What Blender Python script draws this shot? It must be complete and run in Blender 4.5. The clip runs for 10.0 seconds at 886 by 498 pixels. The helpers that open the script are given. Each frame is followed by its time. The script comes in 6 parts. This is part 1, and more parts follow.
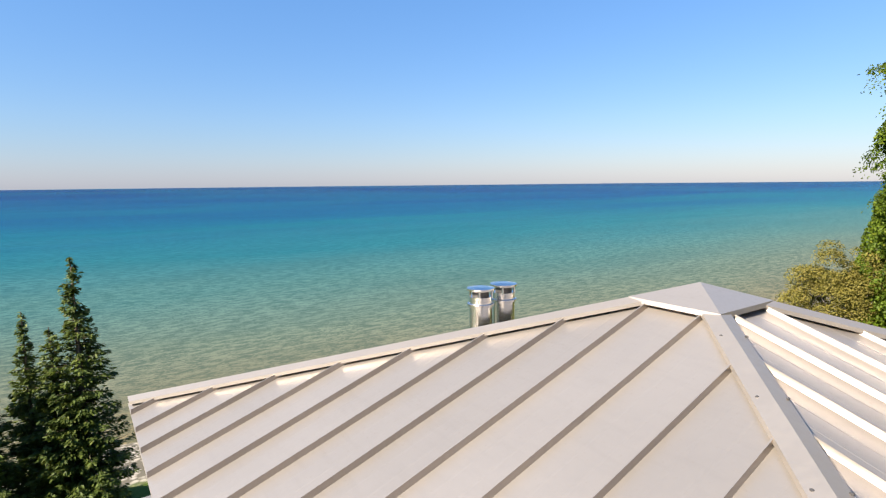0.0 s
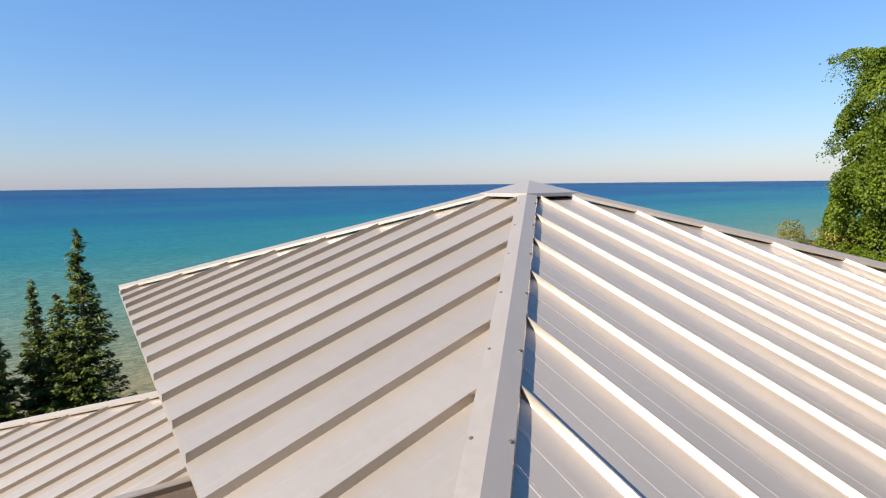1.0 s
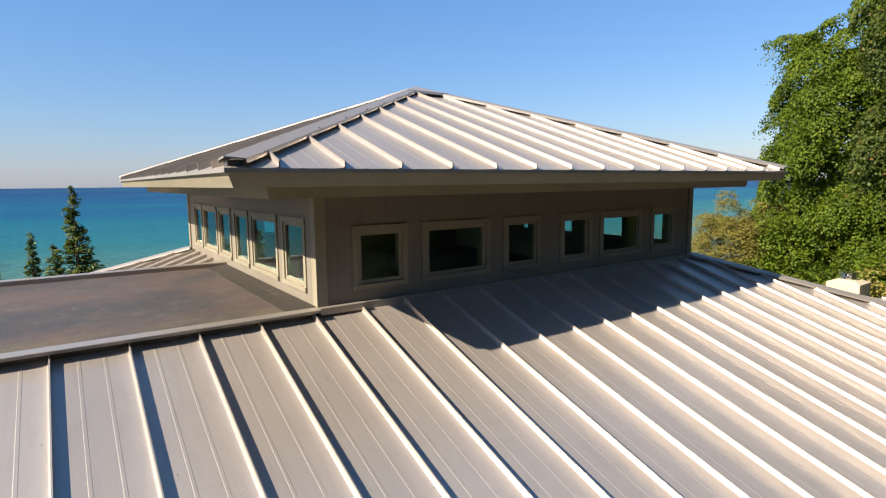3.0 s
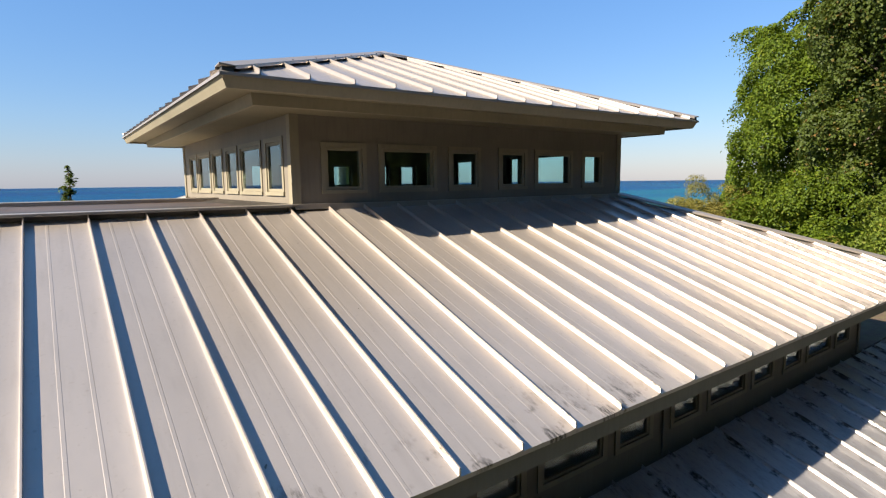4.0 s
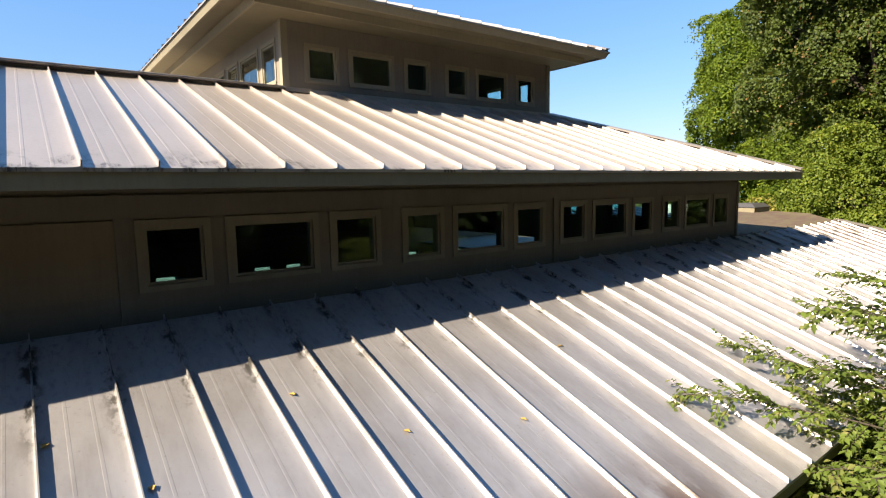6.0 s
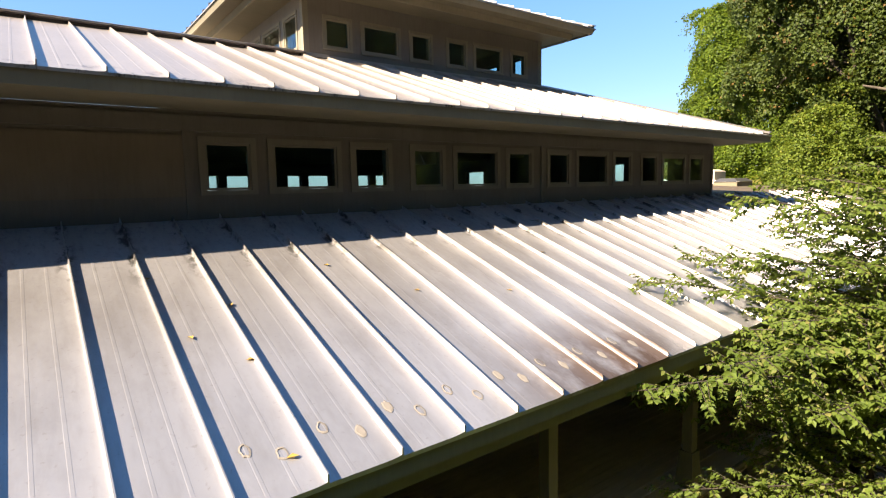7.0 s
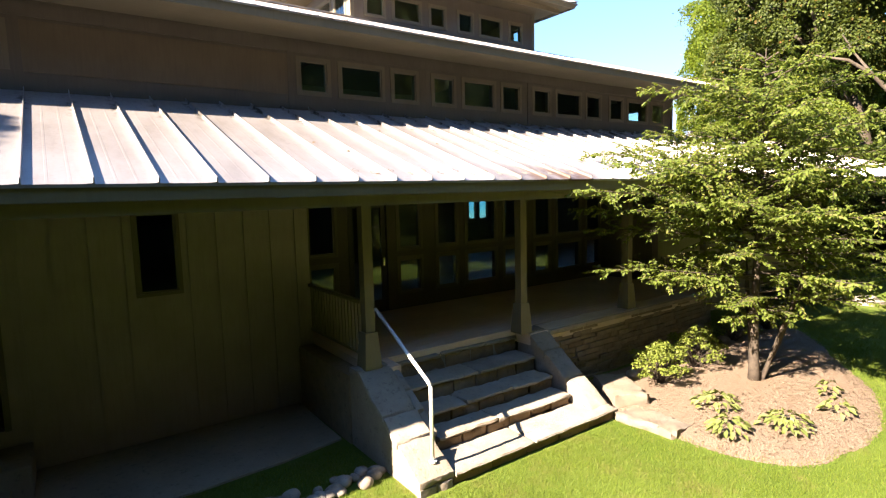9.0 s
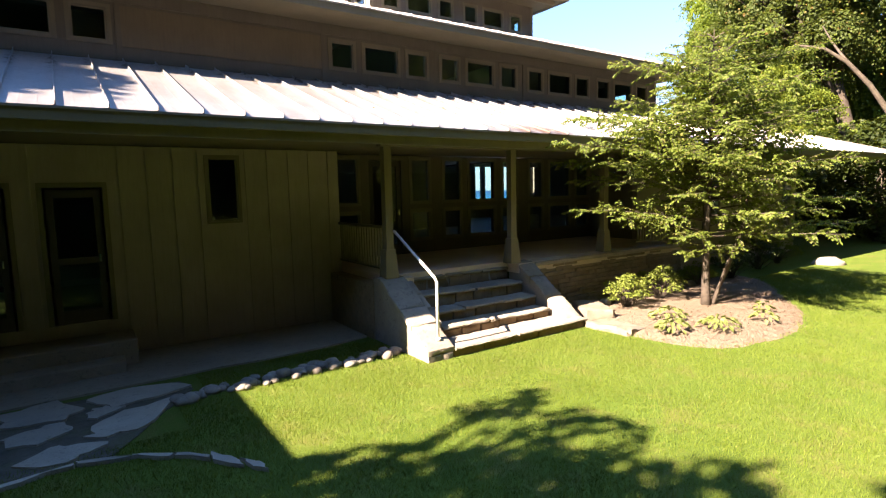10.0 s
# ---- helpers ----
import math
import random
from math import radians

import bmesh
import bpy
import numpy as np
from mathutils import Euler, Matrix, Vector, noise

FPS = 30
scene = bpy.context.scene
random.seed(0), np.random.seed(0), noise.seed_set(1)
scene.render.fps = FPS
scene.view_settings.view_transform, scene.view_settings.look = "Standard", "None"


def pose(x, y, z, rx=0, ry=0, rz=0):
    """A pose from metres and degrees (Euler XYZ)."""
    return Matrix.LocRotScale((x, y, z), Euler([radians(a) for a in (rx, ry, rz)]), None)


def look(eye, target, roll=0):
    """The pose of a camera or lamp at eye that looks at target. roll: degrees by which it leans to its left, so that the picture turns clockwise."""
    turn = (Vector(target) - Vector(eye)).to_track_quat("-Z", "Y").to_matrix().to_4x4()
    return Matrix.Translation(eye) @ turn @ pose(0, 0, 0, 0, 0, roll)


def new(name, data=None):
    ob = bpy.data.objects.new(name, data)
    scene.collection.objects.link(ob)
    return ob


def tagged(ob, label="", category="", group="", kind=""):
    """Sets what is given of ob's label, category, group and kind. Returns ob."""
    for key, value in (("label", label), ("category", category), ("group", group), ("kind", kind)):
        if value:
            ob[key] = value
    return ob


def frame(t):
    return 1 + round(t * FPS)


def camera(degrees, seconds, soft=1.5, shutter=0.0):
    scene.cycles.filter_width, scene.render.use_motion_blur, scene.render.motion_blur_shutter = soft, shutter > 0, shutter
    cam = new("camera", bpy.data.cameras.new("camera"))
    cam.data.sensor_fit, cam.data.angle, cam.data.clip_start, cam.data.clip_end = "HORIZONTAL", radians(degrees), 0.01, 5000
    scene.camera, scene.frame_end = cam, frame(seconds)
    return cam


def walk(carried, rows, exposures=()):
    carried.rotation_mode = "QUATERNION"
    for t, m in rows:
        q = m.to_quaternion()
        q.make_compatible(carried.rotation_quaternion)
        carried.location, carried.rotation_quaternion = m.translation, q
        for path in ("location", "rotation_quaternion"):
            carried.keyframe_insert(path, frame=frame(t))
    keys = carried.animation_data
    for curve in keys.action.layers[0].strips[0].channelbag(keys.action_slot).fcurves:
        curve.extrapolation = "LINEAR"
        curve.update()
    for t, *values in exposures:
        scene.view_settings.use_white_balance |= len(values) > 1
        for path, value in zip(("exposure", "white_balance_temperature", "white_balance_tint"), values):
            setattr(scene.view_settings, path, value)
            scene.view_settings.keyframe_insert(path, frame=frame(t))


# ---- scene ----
cam = camera(78.7, 10.0, soft=1.2)
PATH = [
    (0, (2.697, 7.632, 11.564), (3.811, 9.275, 11.324), -0.6),
    (0.5, (2.642, 6.352, 11.073), (3.744, 8.004, 10.833), -0.6),
    (1, (2.652, 5.345, 10.663), (3.754, 6.996, 10.422), -0.7),
    (1.5, (2.627, 4.586, 10.295), (3.743, 6.228, 10.054), -0.6),
    (2, (2.549, 3.839, 9.924), (3.677, 5.472, 9.679), -0.7),
    (2.5, (2.366, 3.026, 9.502), (3.497, 4.657, 9.257), -0.6),
    (4, (1.66, 0.657, 8.122), (2.821, 2.267, 7.876), -0.7),
    (4.5, (1.488, -0.013, 7.644), (2.672, 1.58, 7.392), -0.6),
    (5, (1.247, -0.644, 7.191), (2.437, 0.944, 6.938), -0.7),
    (5.5, (0.955, -1.195, 6.715), (2.154, 0.387, 6.472), -0.8),
    (7, (-0.206, -2.759, 5.32), (0.988, -1.17, 5.095), -1.2),
    (7.5, (-0.673, -3.343, 4.886), (0.52, -1.754, 4.663), -1.1),
    (8, (-1.176, -4.028, 4.438), (0.004, -2.428, 4.216), -1.3),
    (8.5, (-1.745, -4.771, 3.959), (-0.576, -3.162, 3.747), -1.5),
    (9, (-2.331, -5.583, 3.505), (-1.176, -3.964, 3.294), -1.4),
    (9.5, (-2.943, -6.459, 3.049), (-1.8, -4.832, 2.837), -1.2),
    (10, (-3.518, -7.381, 2.614), (-2.393, -5.741, 2.401), -1.3),
]
walk(cam, [(t, look(eye, target, roll)) for t, eye, target, roll in PATH],
     [(0.0, 1.7, 6500, 12), (1.5, 1.55, 6550, 12), (2.5, 1.53, 6600, 12), (4.0, 1.63, 6600, 12), (5.0, 1.77, 6650, 12), (7.0, 2.24, 7000, 15), (8.5, 2.82, 7000, 19), (10.0, 3.16, 7100, 25)])

# ---- world, sun, exposure ----
SUN_WAY = Vector((-1.375, 0.0, 1.0)).normalized()
SUN_HEIGHT = math.asin(SUN_WAY.z)
world = bpy.data.worlds.new("sky")
scene.world = world
world.use_nodes = True
wn, wl = world.node_tree.nodes, world.node_tree.links
sky = wn.new("ShaderNodeTexSky")
sky.sky_type = "NISHITA"
sky.sun_disc = False
sky.sun_elevation = SUN_HEIGHT
sky.sun_rotation = math.atan2(SUN_WAY.x, SUN_WAY.y)
sky.altitude = 0
sky.air_density, sky.dust_density, sky.ozone_density = 1.5, 0.2, 4.5
wn["Background"].inputs["Strength"].default_value = 0.05
deep = wn.new("ShaderNodeHueSaturation")
deep.inputs["Saturation"].default_value = 1.12
wl.new(sky.outputs["Color"], deep.inputs["Color"])
clear_air = wn.new("ShaderNodeMix")
clear_air.data_type, clear_air.blend_type = "RGBA", "MULTIPLY"
clear_air.inputs[0].default_value = 1.0
clear_air.inputs[7].default_value = (0.88, 0.92, 1.12, 1)
wl.new(deep.outputs["Color"], clear_air.inputs[6])
even = wn.new("ShaderNodeMix")
even.data_type = "RGBA"
even.inputs[0].default_value = 0.4
even.inputs[7].default_value = (0.85, 2.5, 5.5, 1)
wl.new(clear_air.outputs[2], even.inputs[6])
wl.new(even.outputs[2], wn["Background"].inputs["Color"])

sun = new("sun", bpy.data.lights.new("sun", "SUN"))
sun.data.energy, sun.data.angle, sun.data.color = 5.0, radians(0.53), (1.0, 0.905, 0.75)
sun.matrix_world = look(SUN_WAY * 60, (0, 0, 0))

# ---- building blocks ----
P = 0.508            # width of a roof panel
S = 0.353            # pitch of every roof, rise over run


def holder(name, label, category, at=(0, 0, 0), group="", kind=""):
    ob = new(name)
    ob.location = at
    ob.empty_display_size = 0.2
    return tagged(ob, label, category, group, kind)


def mesh_of(name, verts, faces, material=None, smooth=False):
    me = bpy.data.meshes.new(name)
    me.from_pydata([tuple(v) for v in verts], [], [tuple(f) for f in faces])
    if material:
        me.materials.append(material)
    if smooth:
        me.polygons.foreach_set("use_smooth", [True] * len(me.polygons))
    me.update()
    return me


def put(name, me, parent=None, label="", at=None, kind=""):
    ob = new(name, me)
    if parent:
        ob.parent = parent
        p = parent
        base = Vector((0, 0, 0))
        while p:
            base += p.location
            p = p.parent
        ob.location = (Vector(at) if at else Vector((0, 0, 0))) - base
    elif at:
        ob.location = at
    return tagged(ob, label, kind=kind)


def part(name, bm, material, parent=None, label="", smooth=False, kind=""):
    """A bmesh in world places, linked as one mesh under a thing or a part."""
    bmesh.ops.recalc_face_normals(bm, faces=bm.faces)
    me = bpy.data.meshes.new(name)
    bm.to_mesh(me)
    bm.free()
    me.materials.append(material)
    if smooth:
        me.polygons.foreach_set("use_smooth", [True] * len(me.polygons))
    return put(name, me, parent, label, kind=kind)


def box(bm, x0, x1, y0, y1, z0, z1, bevel=0.0):
    vs = [bm.verts.new(p) for p in ((x0, y0, z0), (x1, y0, z0), (x1, y1, z0), (x0, y1, z0),
                                    (x0, y0, z1), (x1, y0, z1), (x1, y1, z1), (x0, y1, z1))]
    fs = [bm.faces.new([vs[i] for i in f]) for f in ((3, 2, 1, 0), (4, 5, 6, 7), (0, 1, 5, 4), (1, 2, 6, 5), (2, 3, 7, 6), (3, 0, 4, 7))]
    if bevel:
        es = list({e for f in fs for e in f.edges})
        bmesh.ops.bevel(bm, geom=es, offset=bevel, segments=1, affect="EDGES")
    return bm


def boxes(*rows, bevel=0.0):
    bm = bmesh.new()
    for r in rows:
        box(bm, *r, bevel=bevel)
    return bm


def prism(bm, low, high):
    """A solid between two rings of the same number of points."""
    n = len(low)
    a = [bm.verts.new(p) for p in low]
    b = [bm.verts.new(p) for p in high]
    bm.faces.new(a[::-1])
    bm.faces.new(b)
    for i in range(n):
        bm.faces.new((a[i], a[(i + 1) % n], b[(i + 1) % n], b[i]))
    return bm


def tube(verts, faces, points, radii, sides=8):
    """Adds a tapered tube along points to lists of verts and faces."""
    points = [Vector(p) for p in points]
    start = len(verts)
    n = len(points)
    for i, (p, r) in enumerate(zip(points, radii)):
        way = (points[min(i + 1, n - 1)] - points[max(i - 1, 0)]).normalized()
        side = way.cross(Vector((0, 0, 1)) if abs(way.z) < 0.95 else Vector((1, 0, 0))).normalized()
        up = side.cross(way)
        for k in range(sides):
            a = 2 * math.pi * k / sides
            verts.append(p + r * (math.cos(a) * side + math.sin(a) * up))
    for i in range(n - 1):
        for k in range(sides):
            a, b = start + i * sides + k, start + i * sides + (k + 1) % sides
            faces.append((a, b, b + sides, a + sides))
    faces.append(tuple(start + k for k in range(sides))[::-1])
    faces.append(tuple(start + (n - 1) * sides + k for k in range(sides)))


def lathe(bm, x, y, profile, sides=20):
    """Turns (radius, z) pairs round an upright axis."""
    rings = [[bm.verts.new((x + r * math.cos(2 * math.pi * k / sides), y + r * math.sin(2 * math.pi * k / sides), z)) for k in range(sides)] for r, z in profile]
    for a, b in zip(rings, rings[1:]):
        for k in range(sides):
            bm.faces.new((a[k], a[(k + 1) % sides], b[(k + 1) % sides], b[k]))
    bm.faces.new(rings[0][::-1])
    bm.faces.new(rings[-1])
    return bm

# ---- materials ----
def material(name, color, rough=0.6, metal=0.0, spec=0.5):
    m = bpy.data.materials.new(name)
    m.use_nodes = True
    b = m.node_tree.nodes["Principled BSDF"]
    b.inputs["Base Color"].default_value = (*color, 1)
    b.inputs["Roughness"].default_value = rough
    b.inputs["Metallic"].default_value = metal
    b.inputs["Specular IOR Level"].default_value = spec
    return m


class Nodes:
    """Short calls for the node tree of one material."""

    def __init__(self, m):
        self.n, self.l = m.node_tree.nodes, m.node_tree.links
        self.b = self.n["Principled BSDF"]
        self.geo = self.n.new("ShaderNodeNewGeometry")

    def place(self, stretch=(1, 1, 1)):
        v = self.n.new("ShaderNodeVectorMath")
        v.operation = "MULTIPLY"
        self.l.new(self.geo.outputs["Position"], v.inputs[0])
        v.inputs[1].default_value = stretch
        return v.outputs[0]

    def noise(self, scale, detail=4.0, rough=0.55, stretch=(1, 1, 1), out="Fac"):
        t = self.n.new("ShaderNodeTexNoise")
        t.inputs["Scale"].default_value, t.inputs["Detail"].default_value, t.inputs["Roughness"].default_value = scale, detail, rough
        self.l.new(self.place(stretch), t.inputs["Vector"])
        return t.outputs[out]

    def ramp(self, fac, *stops):
        r = self.n.new("ShaderNodeValToRGB")
        e = r.color_ramp.elements
        while len(e) < len(stops):
            e.new(0.5)
        for k, (p, c) in zip(e, stops):
            k.position, k.color = p, (*c, 1) if len(c) == 3 else c
        self.l.new(fac, r.inputs["Fac"])
        return r.outputs["Color"]

    def mix(self, fac, a, b, mode="MIX"):
        m = self.n.new("ShaderNodeMix")
        m.data_type, m.blend_type = "RGBA", mode
        for value, socket in ((fac, m.inputs[0]), (a, m.inputs[6]), (b, m.inputs[7])):
            if isinstance(value, (int, float)):
                socket.default_value = value
            elif isinstance(value, tuple):
                socket.default_value = (*value, 1)
            else:
                self.l.new(value, socket)
        return m.outputs[2]

    def math(self, op, a, b=0.0):
        m = self.n.new("ShaderNodeMath")
        m.operation = op
        for value, socket in ((a, m.inputs[0]), (b, m.inputs[1])):
            if isinstance(value, (int, float)):
                socket.default_value = value
            else:
                self.l.new(value, socket)
        return m.outputs[0]

    def xyz(self, k):
        s = self.n.new("ShaderNodeSeparateXYZ")
        self.l.new(self.geo.outputs["Position"], s.inputs[0])
        return s.outputs[k]

    def local(self, k):
        s, c = self.n.new("ShaderNodeSeparateXYZ"), self.n.new("ShaderNodeTexCoord")
        self.l.new(c.outputs["Object"], s.inputs[0])
        return s.outputs[k]

    def each(self):
        return self.n.new("ShaderNodeObjectInfo").outputs["Random"]

    def island(self):
        return self.geo.outputs["Random Per Island"]

    def color(self, c):
        self.l.new(c, self.b.inputs["Base Color"])

    def rough(self, fac, low, high):
        r = self.n.new("ShaderNodeMapRange")
        r.inputs["To Min"].default_value, r.inputs["To Max"].default_value = low, high
        self.l.new(fac, r.inputs["Value"])
        self.l.new(r.outputs[0], self.b.inputs["Roughness"])

    def bump(self, fac, strength, distance=0.01):
        u = self.n.new("ShaderNodeBump")
        u.inputs["Strength"].default_value, u.inputs["Distance"].default_value = strength, distance
        self.l.new(fac, u.inputs["Height"])
        self.l.new(u.outputs[0], self.b.inputs["Normal"])


def roof_metal(name, base, dirt):
    """Coil-coated steel: soft sheen, streaks down the slope, dirt that gathers in patches."""
    m = material(name, base, 0.38, 0.65)
    k = Nodes(m)
    broad = k.noise(0.9, 3)
    fine = k.noise(28, 5, 0.6)
    streak = k.noise(5.0, 4, 0.6, (3.0, 0.5, 0.5))
    dark = tuple(c * 0.93 for c in base)
    c = k.mix(k.ramp(broad, (0.35, (0, 0, 0)), (0.7, (1, 1, 1))), base, dark)
    c = k.mix(k.math("MULTIPLY", k.ramp(streak, (0.5, (0, 0, 0)), (0.8, (1, 1, 1))), dirt), c, (0.17, 0.15, 0.12))
    c = k.mix(k.math("MULTIPLY", k.ramp(fine, (0.62, (0, 0, 0)), (0.72, (1, 1, 1))), dirt), c, (0.10, 0.09, 0.07))
    tone = k.math("MULTIPLY_ADD", k.each(), 0.1)
    k.n[tone.node.name].inputs[2].default_value = 0.95
    g = k.n.new("ShaderNodeCombineColor")
    for i in range(3):
        k.l.new(tone, g.inputs[i])
    c = k.mix(1.0, c, g.outputs[0], "MULTIPLY")
    k.color(c)
    k.rough(fine, 0.30, 0.50)
    k.bump(k.noise(2.2, 3), 0.06, 0.02)
    return m, k, c


ROOF, _, _ = roof_metal("roof_metal", (0.405, 0.357, 0.308), 0.08)
MID_ROOF, mk, mc = roof_metal("weathered_roof_metal", (0.445, 0.39, 0.335), 0.16)
# black lichen specks close to the eave of the middle roof
up_eave = mk.math("SUBTRACT", mk.xyz(1), 3.0)
edge = mk.ramp(up_eave, (0.02, (1, 1, 1)), (0.16, (0.75, 0.75, 0.75)), (0.55, (0, 0, 0)))
fine_streaks = mk.ramp(mk.noise(30, 5, 0.7, (1.0, 0.22, 0.22)), (0.50, (0, 0, 0)), (0.56, (1, 1, 1)))
patches = mk.ramp(mk.noise(3.4, 4, 0.65, (1.0, 0.8, 0.8)), (0.53, (0, 0, 0)), (0.62, (1, 1, 1)))
mc = mk.mix(mk.math("MULTIPLY", mk.math("MULTIPLY", edge, patches), 0.35), mc, (0.16, 0.14, 0.11))
mc = mk.mix(mk.math("MULTIPLY", mk.math("MULTIPLY", mk.math("MULTIPLY", edge, patches), fine_streaks), 0.82), mc, (0.0455, 0.039, 0.0292))
lone = mk.ramp(mk.noise(11, 3, 0.8, (1.0, 0.6, 0.6)), (0.735, (0, 0, 0)), (0.76, (1, 1, 1)))
mk.color(mk.mix(mk.math("MULTIPLY", lone, 0.8), mc, (0.07, 0.06, 0.045)))
LOW_ROOF, lk, lc = roof_metal("stained_roof_metal", (0.39, 0.37, 0.355), 0.26)
lc = lk.mix(lk.math("MULTIPLY", lk.ramp(lk.noise(1.1, 6, 0.7, (1.6, 0.6, 1)), (0.45, (0, 0, 0)), (0.70, (1, 1, 1))), 0.42), lc, (0.176, 0.153, 0.13))
rust = lk.math("MULTIPLY", lk.ramp(lk.noise(2.4, 5, 0.65, (1, 0.5, 1)), (0.30, (0, 0, 0)), (0.50, (1, 1, 1))),
               lk.math("MULTIPLY", lk.ramp(lk.math("MULTIPLY", lk.xyz(0), 0.1), (0.24, (0, 0, 0)), (0.34, (0.85, 0.85, 0.85)), (0.44, (1, 1, 1)), (0.52, (0, 0, 0))),
                       lk.ramp(lk.xyz(1), (0.0, (1, 1, 1)), (0.35, (0.9, 0.9, 0.9)), (0.95, (0, 0, 0)))))
# blotches beside the seams; finer grime towards the wall also paints in shade
beside = lk.ramp(lk.math("PINGPONG", lk.math("ADD", lk.xyz(0), 0.02), P * 0.5), (0.03, (1, 1, 1)), (0.10, (0, 0, 0)))
moss = lk.math("MULTIPLY", lk.math("MULTIPLY", lk.ramp(lk.noise(5, 6, 0.7, (1.6, 0.8, 1)), (0.50, (0, 0, 0)), (0.60, (1, 1, 1))), beside), lk.ramp(lk.math("MULTIPLY", lk.xyz(1), 0.2), (0.46, (0, 0, 0)), (0.60, (0.9, 0.9, 0.9))))
grime_and_shade = lk.math("MULTIPLY", lk.ramp(lk.noise(14, 6, 0.75, (1.4, 0.5, 1)), (0.52, (0, 0, 0)), (0.68, (1, 1, 1))), lk.ramp(lk.math("MULTIPLY", lk.xyz(1), 0.2), (0.50, (0, 0, 0)), (0.72, (0.45, 0.45, 0.45))))
moss = lk.math("MAXIMUM", moss, grime_and_shade)
leafmould = lk.math("MULTIPLY", lk.ramp(lk.math("MULTIPLY", lk.xyz(0), 0.04), (0.60, (0, 0, 0)), (0.72, (1, 1, 1))),
                    lk.math("MULTIPLY", lk.ramp(lk.math("MULTIPLY", lk.xyz(1), 0.2), (0.35, (0, 0, 0)), (0.55, (1, 1, 1))), lk.ramp(lk.noise(1.6, 5, 0.65, (1, 0.5, 1)), (0.32, (0, 0, 0)), (0.55, (0.75, 0.75, 0.75)))))
lc = lk.mix(leafmould, lc, (0.16, 0.10, 0.07))
lk.color(lk.mix(moss, lk.mix(rust, lc, (0.111, 0.0683, 0.0455)), (0.0325, 0.0292, 0.0195)))
FLASH = material("flashing", (0.40, 0.352, 0.305), 0.42, 0.65)
fk = Nodes(FLASH)
fk.color(fk.mix(fk.noise(3, 5), (0.405, 0.357, 0.308), (0.355, 0.313, 0.27)))
fk.rough(fk.noise(20, 4), 0.34, 0.55)
ADHESIVE = material("old_adhesive", (0.26, 0.221, 0.182), 0.8, 0, 0.3)
Nodes(ADHESIVE).color(Nodes(ADHESIVE).mix(Nodes(ADHESIVE).noise(40, 4), (0.215, 0.192, 0.163), (0.156, 0.137, 0.114)))
DRY_LEAF = material("dry_leaf", (0.273, 0.176, 0.039), 0.7, 0, 0.3)
SCREW = material("screw", (0.104, 0.0975, 0.091), 0.5, 0.6)


def painted_wood(name, light, dark, grain=(1, 1, 0.1)):
    m = material(name, light, 0.62, 0, 0.3)
    k = Nodes(m)
    c = k.mix(k.ramp(k.noise(1.3, 4), (0.35, (0, 0, 0)), (0.7, (1, 1, 1))), light, dark)
    c = k.mix(k.math("MULTIPLY", k.ramp(k.noise(24, 6, 0.65, grain), (0.45, (0, 0, 0)), (0.75, (1, 1, 1))), 0.35), c, tuple(v * 0.72 for v in dark))
    k.color(c)
    k.bump(k.noise(30, 5, 0.6, grain), 0.25, 0.004)
    return m


# house paint split by tone: BOARDS darkens shaded walls, PALE_BOARDS brightens ground-floor shade
SIDING = painted_wood("tan_siding", (0.185, 0.160, 0.125), (0.155, 0.134, 0.105))
BOARDS = painted_wood("olive_brown_boards", (0.125, 0.107, 0.08), (0.10, 0.086, 0.064))
CASING = painted_wood("olive_casing", (0.165, 0.142, 0.10), (0.135, 0.115, 0.08))
PALE_BOARDS = painted_wood("brightened_olive_boards", (0.34, 0.295, 0.245), (0.275, 0.24, 0.20))
TRIM = painted_wood("tan_trim", (0.235, 0.207, 0.145), (0.20, 0.176, 0.122))
SOFFIT = painted_wood("soffit_board", (0.176, 0.15, 0.0943), (0.143, 0.124, 0.078), (0.1, 1, 1))
PANEL = painted_wood("brown_panel", (0.146, 0.115, 0.0748), (0.117, 0.0929, 0.0618))
BEAM = painted_wood("olive_timber", (0.165, 0.145, 0.092), (0.135, 0.12, 0.076))
DOOR = painted_wood("dark_door", (0.07, 0.06, 0.045), (0.05, 0.045, 0.035))
DECKWOOD = painted_wood("porch_boards", (0.58, 0.46, 0.35), (0.47, 0.37, 0.28), (0.1, 1, 1))
ROOM = painted_wood("room_wall", (0.14, 0.11, 0.075), (0.11, 0.09, 0.06))
FLOOR = painted_wood("room_floor", (0.16, 0.11, 0.07), (0.12, 0.085, 0.055), (0.1, 1, 1))

GLASS = material("glass", (0.62, 0.83, 0.83), 0.0, 0, 0.5)
gb = GLASS.node_tree.nodes["Principled BSDF"]
gb.inputs["Transmission Weight"].default_value, gb.inputs["IOR"].default_value = 1.0, 1.45

MEMBRANE = material("roof_membrane", (0.0455, 0.039, 0.0358), 0.7, 0, 0.35)
k = Nodes(MEMBRANE)
c = k.mix(k.ramp(k.noise(0.9, 5, 0.6), (0.38, (0, 0, 0)), (0.62, (1, 1, 1))), (0.039, 0.0358, 0.0351), (0.0683, 0.0481, 0.039))
c = k.mix(k.ramp(k.noise(34, 4, 0.6), (0.66, (0, 0, 0)), (0.72, (1, 1, 1))), c, (0.156, 0.14, 0.117))
c = k.mix(k.math("MULTIPLY", k.ramp(k.math("MULTIPLY", k.xyz(0), 0.05), (0.62, (0, 0, 0)), (0.66, (1, 1, 1))), 0.8), c, (0.10, 0.062, 0.044))
